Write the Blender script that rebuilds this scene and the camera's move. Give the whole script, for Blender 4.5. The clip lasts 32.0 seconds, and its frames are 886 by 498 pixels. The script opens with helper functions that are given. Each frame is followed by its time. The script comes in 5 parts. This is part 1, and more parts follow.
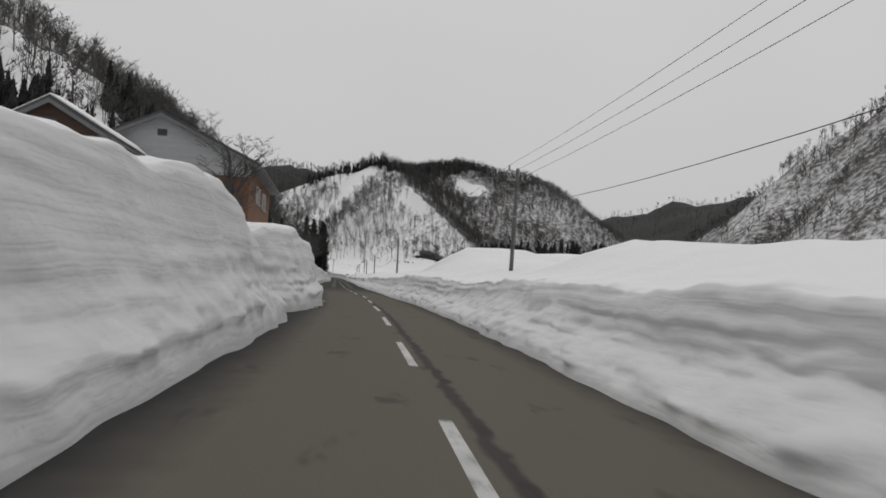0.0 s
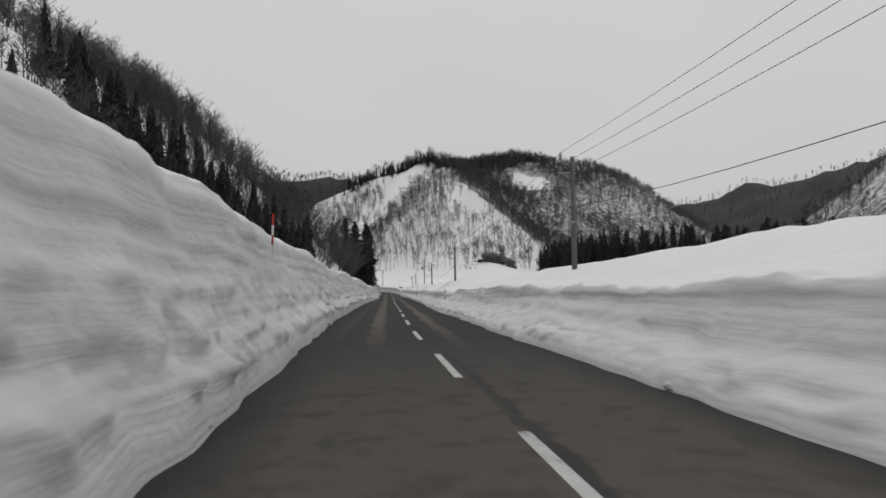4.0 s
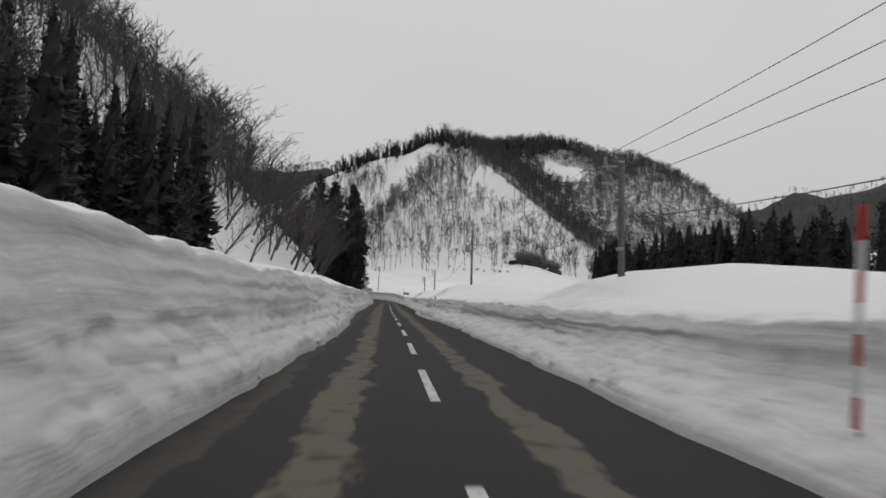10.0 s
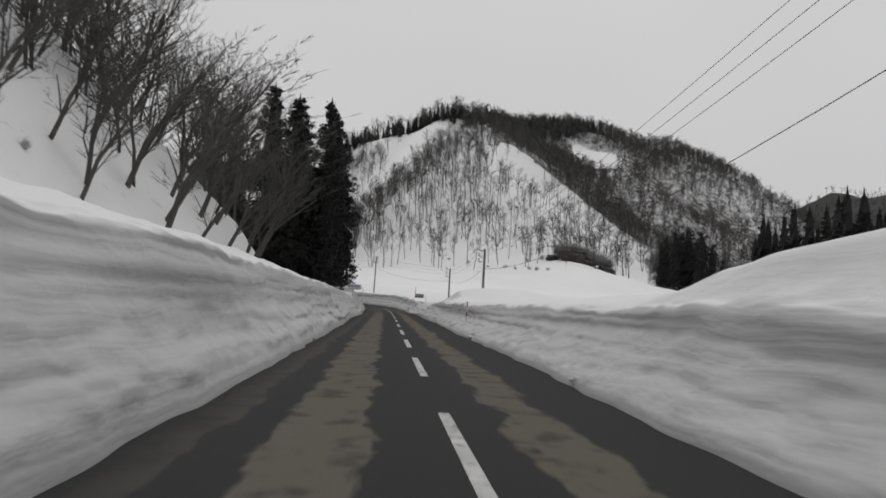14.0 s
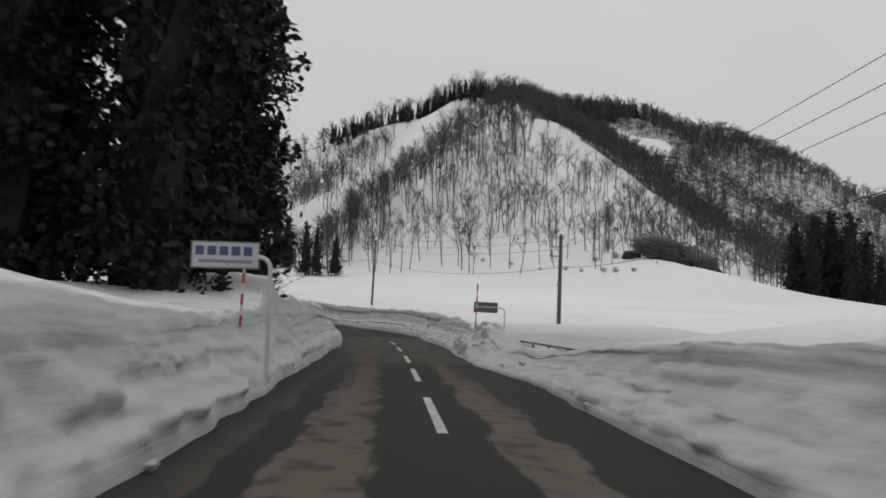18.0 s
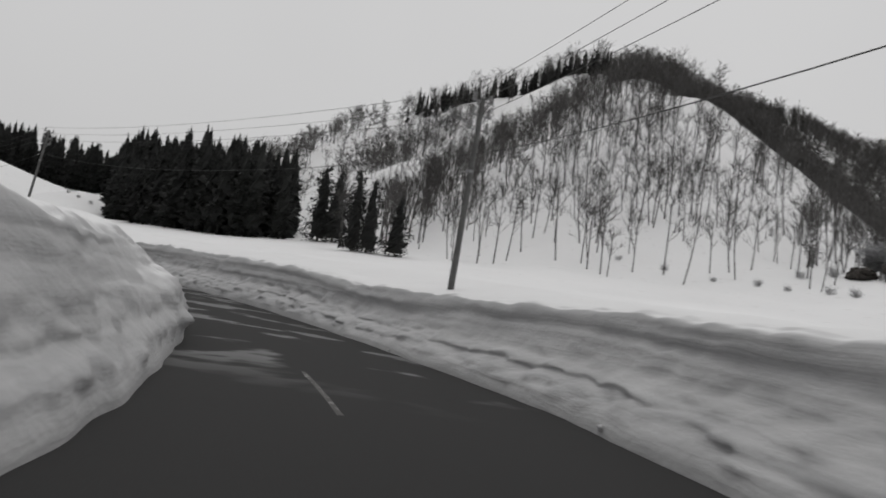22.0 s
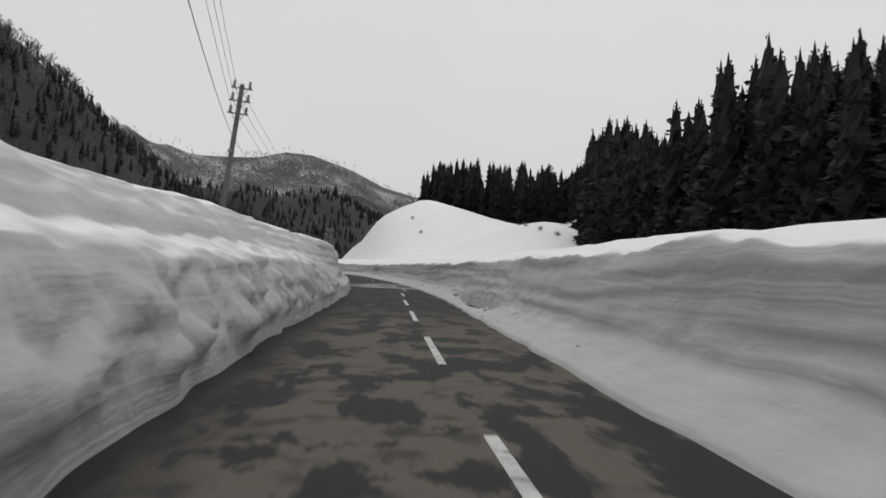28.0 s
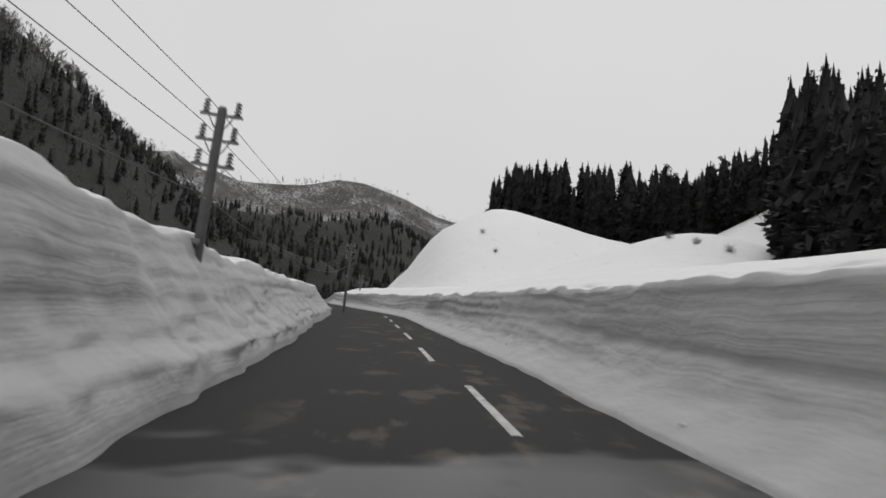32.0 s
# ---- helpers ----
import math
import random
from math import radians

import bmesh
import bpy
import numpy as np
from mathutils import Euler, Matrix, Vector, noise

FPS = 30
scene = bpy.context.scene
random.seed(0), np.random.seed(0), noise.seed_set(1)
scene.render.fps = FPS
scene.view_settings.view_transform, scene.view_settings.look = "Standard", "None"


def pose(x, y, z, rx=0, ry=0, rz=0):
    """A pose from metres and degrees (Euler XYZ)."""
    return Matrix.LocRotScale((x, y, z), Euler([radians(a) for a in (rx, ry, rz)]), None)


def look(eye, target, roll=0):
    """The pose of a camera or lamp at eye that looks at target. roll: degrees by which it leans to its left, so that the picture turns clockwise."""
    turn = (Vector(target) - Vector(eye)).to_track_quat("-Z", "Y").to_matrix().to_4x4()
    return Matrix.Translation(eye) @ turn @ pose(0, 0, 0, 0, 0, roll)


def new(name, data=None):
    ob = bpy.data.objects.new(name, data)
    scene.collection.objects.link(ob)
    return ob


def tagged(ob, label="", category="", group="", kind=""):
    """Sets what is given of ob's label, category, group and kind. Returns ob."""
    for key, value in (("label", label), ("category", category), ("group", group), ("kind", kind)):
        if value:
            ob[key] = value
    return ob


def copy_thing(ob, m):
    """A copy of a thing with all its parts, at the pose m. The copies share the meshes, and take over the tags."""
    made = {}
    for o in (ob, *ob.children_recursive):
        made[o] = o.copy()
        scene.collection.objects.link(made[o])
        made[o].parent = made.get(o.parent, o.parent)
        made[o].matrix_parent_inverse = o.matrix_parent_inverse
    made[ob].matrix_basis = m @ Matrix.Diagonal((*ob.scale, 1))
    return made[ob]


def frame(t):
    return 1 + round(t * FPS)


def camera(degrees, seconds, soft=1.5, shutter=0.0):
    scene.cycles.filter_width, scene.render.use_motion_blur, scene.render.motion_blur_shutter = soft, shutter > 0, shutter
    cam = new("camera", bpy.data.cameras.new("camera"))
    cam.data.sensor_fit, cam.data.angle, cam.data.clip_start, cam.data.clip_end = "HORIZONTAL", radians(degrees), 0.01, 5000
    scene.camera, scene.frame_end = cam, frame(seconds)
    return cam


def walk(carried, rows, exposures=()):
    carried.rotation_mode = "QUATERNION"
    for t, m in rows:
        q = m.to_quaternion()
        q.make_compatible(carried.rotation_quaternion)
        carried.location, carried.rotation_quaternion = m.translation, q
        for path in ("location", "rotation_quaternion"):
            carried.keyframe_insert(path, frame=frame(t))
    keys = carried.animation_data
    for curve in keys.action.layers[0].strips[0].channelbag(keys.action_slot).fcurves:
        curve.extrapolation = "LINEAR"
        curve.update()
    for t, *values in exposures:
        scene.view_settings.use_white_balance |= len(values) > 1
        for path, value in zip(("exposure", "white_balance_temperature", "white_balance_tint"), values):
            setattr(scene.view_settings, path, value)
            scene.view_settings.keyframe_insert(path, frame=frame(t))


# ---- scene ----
cam = camera(55.41, 32.0, soft=1.7, shutter=0.3)
PATH = [
    (0, (18.449, 16.230, 1.350), (14.625, 66.046, 3.287), 3.205),
    (0.5, (16.966, 25.338, 1.382), (12.598, 75.083, 3.906), 2.771),
    (1, (15.434, 34.424, 1.392), (10.282, 84.071, 4.327), 2.790),
    (1.5, (13.969, 43.533, 1.395), (8.938, 93.203, 4.143), 1.236),
    (2, (12.226, 52.605, 1.395), (6.378, 102.189, 4.090), 1.255),
    (2.5, (10.263, 61.554, 1.402), (4.123, 111.092, 4.279), 1.795),
    (3, (8.159, 70.488, 1.407), (2.145, 120.034, 4.409), -0.405),
    (3.5, (6.041, 79.501, 1.407), (-0.683, 128.985, 3.875), -1.332),
    (5.5, (-2.030, 115.531, 1.419), (-8.851, 165.019, 3.523), 2.167),
    (6, (-3.600, 124.603, 1.478), (-11.155, 173.993, 3.375), 1.979),
    (6.5, (-5.291, 133.624, 1.463), (-13.020, 182.984, 3.423), 2.306),
    (7, (-7.259, 142.805, 1.459), (-14.210, 192.238, 4.284), 1.556),
    (7.5, (-9.184, 151.979, 1.424), (-16.233, 201.368, 4.741), 1.826),
    (8, (-10.904, 161.123, 1.402), (-18.081, 210.494, 4.733), 1.922),
    (8.5, (-12.659, 170.609, 1.380), (-19.505, 220.049, 4.350), 2.230),
    (9, (-14.499, 179.920, 1.352), (-22.284, 229.188, 4.817), 3.068),
    (9.5, (-16.364, 189.073, 1.379), (-23.243, 238.501, 4.465), 2.483),
    (10, (-18.172, 198.243, 1.392), (-24.855, 247.709, 4.287), 1.539),
    (10.5, (-19.966, 207.382, 1.375), (-26.910, 256.783, 4.748), 0.554),
    (11, (-21.731, 216.422, 1.340), (-28.991, 265.786, 4.578), 0.752),
    (11.5, (-23.434, 225.532, 1.370), (-30.766, 274.866, 4.895), 0.790),
    (12, (-25.324, 234.551, 1.384), (-32.172, 283.923, 5.324), 1.495),
    (12.5, (-27.267, 243.562, 1.373), (-34.298, 292.926, 5.084), 2.153),
    (13, (-29.211, 252.619, 1.338), (-35.697, 302.110, 4.262), 2.212),
    (13.5, (-31.194, 261.713, 1.333), (-37.860, 311.165, 4.511), 2.399),
    (15.5, (-38.390, 297.781, 1.238), (-44.659, 347.283, 4.435), 1.396),
    (16, (-40.198, 306.750, 1.315), (-46.361, 356.273, 4.406), 1.437),
    (16.5, (-41.956, 315.720, 1.358), (-48.884, 365.163, 4.079), 1.488),
    (17, (-43.784, 324.551, 1.371), (-50.967, 373.950, 4.220), 1.943),
    (17.5, (-45.523, 333.261, 1.410), (-52.729, 382.544, 5.790), 0.561),
    (18, (-47.274, 341.626, 1.419), (-54.397, 390.934, 5.664), 1.361),
    (18.5, (-48.971, 349.711, 1.401), (-55.059, 399.092, 6.346), 1.418),
    (19, (-50.767, 357.587, 1.394), (-56.443, 407.123, 5.128), 1.192),
    (19.5, (-52.387, 365.295, 1.442), (-58.383, 414.768, 5.498), 2.060),
    (20, (-54.035, 372.514, 1.464), (-59.749, 421.950, 6.302), 3.613),
    (20.5, (-55.710, 379.329, 1.506), (-62.143, 428.659, 6.523), 4.029),
    (21, (-57.190, 385.904, 1.509), (-64.015, 435.171, 6.622), 3.477),
    (21.5, (-58.655, 392.249, 1.512), (-66.467, 441.370, 6.620), 4.356),
    (22, (-60.484, 398.411, 1.547), (-72.132, 446.816, 6.157), 7.968),
    (22.5, (-62.488, 404.457, 1.621), (-78.314, 451.697, 5.855), 6.303),
    (23, (-64.978, 410.507, 1.741), (-84.794, 456.108, 7.020), 4.829),
    (23.5, (-68.599, 416.297, 1.924), (-91.873, 460.280, 6.803), 5.523),
    (24, (-72.446, 421.811, 2.153), (-98.619, 464.041, 7.774), 5.737),
    (24.5, (-76.323, 426.795, 2.420), (-105.186, 467.147, 8.633), 4.453),
    (25, (-80.365, 431.450, 2.721), (-112.011, 469.828, 7.794), 2.707),
    (25.5, (-84.456, 436.388, 3.063), (-117.273, 473.861, 7.403), 2.332),
    (27.5, (-107.141, 456.874, 4.644), (-140.703, 493.687, 8.940), 1.991),
    (28, (-112.332, 461.727, 5.050), (-146.158, 498.335, 9.010), 2.017),
    (28.5, (-117.578, 466.726, 5.485), (-151.666, 503.041, 9.872), -0.568),
    (29, (-123.086, 471.922, 5.859), (-158.283, 506.937, 11.785), -1.680),
    (29.5, (-128.771, 477.376, 6.265), (-163.155, 513.230, 11.942), -0.877),
    (30, (-134.444, 482.973, 6.685), (-169.216, 518.386, 12.754), 0.494),
    (30.5, (-140.120, 488.542, 7.127), (-175.561, 523.293, 13.149), 0.962),
    (31, (-145.929, 493.957, 7.571), (-180.711, 529.450, 13.088), 0.577),
    (31.5, (-152.240, 499.115, 8.013), (-188.657, 532.839, 14.059), 2.203),
    (32, (-158.744, 504.286, 8.445), (-194.739, 538.495, 14.284), 3.012),
]
EXPOSURES = [(0, 0.05), (5, 0.1), (12, 0.1), (18, 0.05), (20, -0.05), (22, 0.08), (25, 0.3), (32, 0.3)]
walk(cam, [(t, look(e, a, r)) for t, e, a, r in PATH], EXPOSURES)

# ---- world and light: an overcast winter sky ----
world = bpy.data.worlds.new("overcast_sky")
scene.world = world
world.use_nodes = True
wn, wl = world.node_tree.nodes, world.node_tree.links
wn.clear()
w_out = wn.new("ShaderNodeOutputWorld")
w_sky = wn.new("ShaderNodeTexSky")
w_sky.sky_type, w_sky.sun_disc = "NISHITA", False
w_sky.sun_elevation, w_sky.sun_rotation = radians(73), radians(-10)
w_sky.dust_density, w_sky.air_density = 4.0, 1.5
w_grey = wn.new("ShaderNodeHueSaturation")
w_grey.inputs["Saturation"].default_value = 0.06
w_bg1 = wn.new("ShaderNodeBackground")
w_bg1.inputs["Strength"].default_value = 0.012
w_co = wn.new("ShaderNodeTexCoord")
w_sep = wn.new("ShaderNodeSeparateXYZ")
w_map = wn.new("ShaderNodeMapRange")
w_map.inputs["From Min"].default_value, w_map.inputs["From Max"].default_value = 0.0, 1.0
w_map.inputs["To Min"].default_value, w_map.inputs["To Max"].default_value = 0.47, 0.52
w_noise = wn.new("ShaderNodeTexNoise")
w_noise.inputs["Scale"].default_value, w_noise.inputs["Detail"].default_value = 1.6, 3.0
w_nmap = wn.new("ShaderNodeMapRange")
w_nmap.inputs["To Min"].default_value, w_nmap.inputs["To Max"].default_value = 0.90, 1.10
w_mul = wn.new("ShaderNodeMath")
w_mul.operation = "MULTIPLY"
w_bg2 = wn.new("ShaderNodeBackground")
w_bg2.inputs["Color"].default_value = (1.0, 0.995, 1.0, 1)
w_add = wn.new("ShaderNodeAddShader")
wl.new(w_sky.outputs[0], w_grey.inputs["Color"])
wl.new(w_grey.outputs[0], w_bg1.inputs["Color"])
wl.new(w_co.outputs["Generated"], w_sep.inputs[0])
wl.new(w_co.outputs["Generated"], w_noise.inputs["Vector"])
wl.new(w_sep.outputs["Z"], w_map.inputs["Value"])
wl.new(w_noise.outputs["Fac"], w_nmap.inputs["Value"])
wl.new(w_map.outputs[0], w_mul.inputs[0])
wl.new(w_nmap.outputs[0], w_mul.inputs[1])
wl.new(w_mul.outputs[0], w_bg2.inputs["Strength"])
wl.new(w_bg1.outputs[0], w_add.inputs[0])
wl.new(w_bg2.outputs[0], w_add.inputs[1])
wl.new(w_add.outputs[0], w_out.inputs[0])
sun_data = bpy.data.lights.new("sun", "SUN")
sun_data.energy, sun_data.angle, sun_data.color = 0.5, radians(50), (1.0, 0.98, 0.95)
sun = new("sun", sun_data)
sun.matrix_world = look((0, 0, 300), (15, -90, 0))


# ---- helpers ----
def hashed(ix, iy, seed):
    n = (ix.astype(np.int64) * 374761393 + iy.astype(np.int64) * 668265263 + seed * 1442695041) & 0xFFFFFFFF
    n = ((n ^ (n >> 13)) * 1274126177) & 0xFFFFFFFF
    n = n ^ (n >> 16)
    return (n & 0xFFFFFF) / float(0xFFFFFF)


def vnoise(x, y, seed=0):
    """Smooth noise from -1 to 1 over arrays."""
    x, y = np.broadcast_arrays(np.asarray(x, float), np.asarray(y, float))
    ix, iy = np.floor(x), np.floor(y)
    fx, fy = x - ix, y - iy
    fx, fy = fx * fx * (3 - 2 * fx), fy * fy * (3 - 2 * fy)
    a, b = hashed(ix, iy, seed), hashed(ix + 1, iy, seed)
    c, d = hashed(ix, iy + 1, seed), hashed(ix + 1, iy + 1, seed)
    return 2 * ((a * (1 - fx) + b * fx) * (1 - fy) + (c * (1 - fx) + d * fx) * fy) - 1


def fbm(x, y, seed=0, octaves=4):
    total, amp = 0, 1.0
    for k in range(octaves):
        total = total + amp * vnoise(np.asarray(x) * 2**k, np.asarray(y) * 2**k, seed + 17 * k)
        amp *= 0.5
    return total


def sstep(a, b, x):
    q = np.clip((np.asarray(x, float) - a) / (b - a), 0, 1)
    return q * q * (3 - 2 * q)


def grid_mesh(name, xyz, material, uv=None, smooth=True):
    """A sheet from an array of rows x columns x 3."""
    r, c = xyz.shape[:2]
    k = np.arange(r * c).reshape(r, c)
    quads = np.stack([k[:-1, :-1], k[:-1, 1:], k[1:, 1:], k[1:, :-1]], -1).reshape(-1, 4)
    me = bpy.data.meshes.new(name)
    me.vertices.add(r * c)
    me.vertices.foreach_set("co", xyz.reshape(-1).astype(np.float32))
    me.loops.add(quads.size)
    me.loops.foreach_set("vertex_index", quads.reshape(-1).astype(np.int32))
    me.polygons.add(len(quads))
    me.polygons.foreach_set("loop_start", np.arange(0, quads.size, 4, dtype=np.int32))
    me.polygons.foreach_set("loop_total", np.full(len(quads), 4, np.int32))
    me.polygons.foreach_set("use_smooth", np.full(len(quads), smooth))
    if uv is not None:
        layer = me.uv_layers.new(name="plan")
        layer.data.foreach_set("uv", uv.reshape(-1, 2)[quads.reshape(-1)].reshape(-1).astype(np.float32))
    me.materials.append(material)
    me.update(calc_edges=True)
    me.validate()
    return me


def soup_mesh(name, verts, tris, material, smooth=False):
    """A mesh from an array of points and an array of triangles."""
    verts, tris = np.asarray(verts, np.float32), np.asarray(tris, np.int32)
    me = bpy.data.meshes.new(name)
    me.vertices.add(len(verts))
    me.vertices.foreach_set("co", verts.reshape(-1))
    me.loops.add(tris.size)
    me.loops.foreach_set("vertex_index", tris.reshape(-1))
    me.polygons.add(len(tris))
    me.polygons.foreach_set("loop_start", np.arange(0, tris.size, 3, dtype=np.int32))
    me.polygons.foreach_set("loop_total", np.full(len(tris), 3, np.int32))
    me.polygons.foreach_set("use_smooth", np.full(len(tris), smooth))
    me.materials.append(material)
    me.update(calc_edges=True)
    return me


def part(name, data, parent, label="", material=None):
    """One mesh, from a bmesh or mesh data, under a thing or a part."""
    if isinstance(data, bmesh.types.BMesh):
        me = bpy.data.meshes.new(name)
        data.to_mesh(me)
        data.free()
        data = me
    if material and not data.materials:
        data.materials.append(material)
    ob = new(name, data)
    if parent:
        ob.parent = parent
    if label:
        tagged(ob, label)
    return ob


def box_bm(size, at=(0, 0, 0), bevel=0.0, bm=None):
    own = bm is None
    bm = bm or bmesh.new()
    made = bmesh.ops.create_cube(bm, size=1.0, matrix=Matrix.Translation(at) @ Matrix.Diagonal((*size, 1)))
    if bevel:
        edges = list({e for v in made["verts"] for e in v.link_edges})
        bmesh.ops.bevel(bm, geom=edges, offset=bevel, segments=2, affect="EDGES", profile=0.6)
    return bm


def rod_bm(a, b, r0, r1=None, n=8, bm=None):
    """A tapered rod from a to b."""
    bm = bm or bmesh.new()
    a, b = Vector(a), Vector(b)
    r1 = r0 if r1 is None else r1
    d = b - a
    m = Matrix.Translation((a + b) / 2) @ d.to_track_quat("Z", "Y").to_matrix().to_4x4()
    bmesh.ops.create_cone(bm, cap_ends=True, segments=n, radius1=r0, radius2=r1, depth=d.length, matrix=m)
    return bm


# ---- materials ----
def material(name, rough=0.8, metal=0.0):
    m = bpy.data.materials.new(name)
    m.use_nodes = True
    bsdf = m.node_tree.nodes["Principled BSDF"]
    bsdf.inputs["Roughness"].default_value, bsdf.inputs["Metallic"].default_value = rough, metal
    return m, m.node_tree.nodes, m.node_tree.links, bsdf


def node(nodes, kind, **values):
    nd = nodes.new(kind)
    for key, value in values.items():
        nd.inputs[key.replace("_", " ")].default_value = value
    return nd


def ramp(nodes, links, source, stops):
    nd = nodes.new("ShaderNodeValToRGB")
    while len(nd.color_ramp.elements) < len(stops):
        nd.color_ramp.elements.new(0.5)
    for el, (at, colour) in zip(nd.color_ramp.elements, stops):
        el.position = at
        el.color = (*colour, 1) if len(colour) == 3 else colour
    links.new(source, nd.inputs["Fac"])
    return nd.outputs["Color"]


def maths(nodes, links, op, a, b=None, clamp=False):
    nd = nodes.new("ShaderNodeMath")
    nd.operation, nd.use_clamp = op, clamp
    for k, v in enumerate((a, b)):
        if v is None:
            continue
        if isinstance(v, (int, float)):
            nd.inputs[k].default_value = v
        else:
            links.new(v, nd.inputs[k])
    return nd.outputs[0]


def mixed(nodes, links, fac, a, b):
    nd = nodes.new("ShaderNodeMix")
    nd.data_type = "RGBA"
    for k, v in ((0, fac), (6, a), (7, b)):
        if isinstance(v, (int, float)):
            nd.inputs[k].default_value = v
        elif isinstance(v, tuple):
            nd.inputs[k].default_value = (*v, 1)
        else:
            links.new(v, nd.inputs[k])
    return nd.outputs[2]


def noise_of(nodes, links, vector, scale, detail=4.0, rough=0.55):
    nd = node(nodes, "ShaderNodeTexNoise", Scale=scale, Detail=detail, Roughness=rough)
    links.new(vector, nd.inputs["Vector"])
    return nd.outputs["Fac"]


def bumped(nodes, links, bsdf, height, strength, distance):
    nd = node(nodes, "ShaderNodeBump", Strength=strength, Distance=distance)
    links.new(height, nd.inputs["Height"])
    links.new(nd.outputs[0], bsdf.inputs["Normal"])


def grained(name, dark, light, scale, rough=0.85, metal=0.0, bump=0.3, depth=0.01, stretch=(1, 1, 1)):
    """A surface with broad stains and fine grain between two colours."""
    m, nodes, links, bsdf = material(name, rough, metal)
    co = nodes.new("ShaderNodeTexCoord")
    mp = node(nodes, "ShaderNodeMapping", Scale=stretch)
    links.new(co.outputs["Object"], mp.inputs["Vector"])
    broad = noise_of(nodes, links, mp.outputs[0], scale * 0.15, 3.0)
    fine = noise_of(nodes, links, mp.outputs[0], scale, 5.0)
    both = maths(nodes, links, "ADD", maths(nodes, links, "MULTIPLY", broad, 0.55), maths(nodes, links, "MULTIPLY", fine, 0.45))
    links.new(ramp(nodes, links, both, [(0.32, dark), (0.68, light)]), bsdf.inputs["Base Color"])
    bumped(nodes, links, bsdf, fine, bump, depth)
    return m


def snow_wall_material():
    """Cut snow with thin grey layers that run along the road and dirt thrown up at the foot."""
    m, nodes, links, bsdf = material("cut_snow", 0.6)
    uv = nodes.new("ShaderNodeUVMap")
    uv.uv_map = "plan"
    wob = noise_of(nodes, links, uv.outputs[0], 0.22, 3.0)
    sep = nodes.new("ShaderNodeSeparateXYZ")
    links.new(uv.outputs[0], sep.inputs[0])
    h = maths(nodes, links, "ADD", sep.outputs["Y"], maths(nodes, links, "MULTIPLY", wob, 0.55))
    comb = nodes.new("ShaderNodeCombineXYZ")
    links.new(maths(nodes, links, "MULTIPLY", sep.outputs["X"], 0.018), comb.inputs[0])
    links.new(maths(nodes, links, "MULTIPLY", h, 2.3), comb.inputs[1])
    layers = noise_of(nodes, links, comb.outputs[0], 1.6, 3.0, 0.6)
    fine = noise_of(nodes, links, nodes.new("ShaderNodeTexCoord").outputs["Object"], 7.0, 6.0, 0.6)
    blotch = noise_of(nodes, links, nodes.new("ShaderNodeTexCoord").outputs["Object"], 0.9, 4.0)
    tone = ramp(nodes, links, layers, [(0.30, (0.36, 0.36, 0.37)), (0.37, (0.46, 0.46, 0.47)), (0.46, (0.54, 0.54, 0.55)), (0.58, (0.57, 0.57, 0.575)), (0.66, (0.47, 0.47, 0.48)), (0.74, (0.55, 0.55, 0.56))])
    tone = mixed(nodes, links, maths(nodes, links, "MULTIPLY", ramp(nodes, links, blotch, [(0.45, (0, 0, 0)), (0.75, (1, 1, 1))]), 0.35), tone, (0.47, 0.465, 0.46))
    # only upright faces show layers: tops are fresh snow, with overhead light put in
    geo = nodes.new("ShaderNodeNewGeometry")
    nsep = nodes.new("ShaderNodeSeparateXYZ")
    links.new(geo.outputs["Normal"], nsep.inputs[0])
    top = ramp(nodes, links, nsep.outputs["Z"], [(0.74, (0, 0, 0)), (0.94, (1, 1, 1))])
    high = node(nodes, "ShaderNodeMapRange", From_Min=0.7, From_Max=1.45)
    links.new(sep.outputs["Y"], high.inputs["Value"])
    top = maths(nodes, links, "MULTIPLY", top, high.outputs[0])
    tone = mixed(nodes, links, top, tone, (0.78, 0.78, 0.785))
    foot = node(nodes, "ShaderNodeMapRange", From_Min=0.0, From_Max=0.22, To_Min=0.5, To_Max=0.0)
    links.new(maths(nodes, links, "ADD", sep.outputs["Y"], maths(nodes, links, "MULTIPLY", maths(nodes, links, "SUBTRACT", fine, 0.5), 0.5)), foot.inputs["Value"])
    tone = mixed(nodes, links, foot.outputs[0], tone, (0.36, 0.355, 0.345))
    # paler at the start: brightness along the road put into the colour
    early_pale = node(nodes, "ShaderNodeMapRange", From_Min=60.0, From_Max=220.0, To_Min=0.38, To_Max=0.0)
    links.new(sep.outputs["X"], early_pale.inputs["Value"])
    tone = mixed(nodes, links, early_pale.outputs[0], tone, (0.80, 0.80, 0.805))
    # upright faces darken further on: dimmer light put into the colour
    dark_later = node(nodes, "ShaderNodeMapRange", From_Min=225.0, From_Max=372.0, To_Min=0.0, To_Max=0.68)
    links.new(sep.outputs["X"], dark_later.inputs["Value"])
    later_grey = ramp(nodes, links, blotch, [(0.3, (0.30, 0.30, 0.305)), (0.7, (0.42, 0.42, 0.425))])
    tone = mixed(nodes, links, maths(nodes, links, "MULTIPLY", dark_later.outputs[0], maths(nodes, links, "SUBTRACT", 1.0, top)), tone, later_grey)
    links.new(tone, bsdf.inputs["Base Color"])
    relief = maths(nodes, links, "ADD", maths(nodes, links, "MULTIPLY", layers, 0.6), maths(nodes, links, "MULTIPLY", fine, 0.5))
    bumped(nodes, links, bsdf, relief, 0.6, 0.10)
    return m


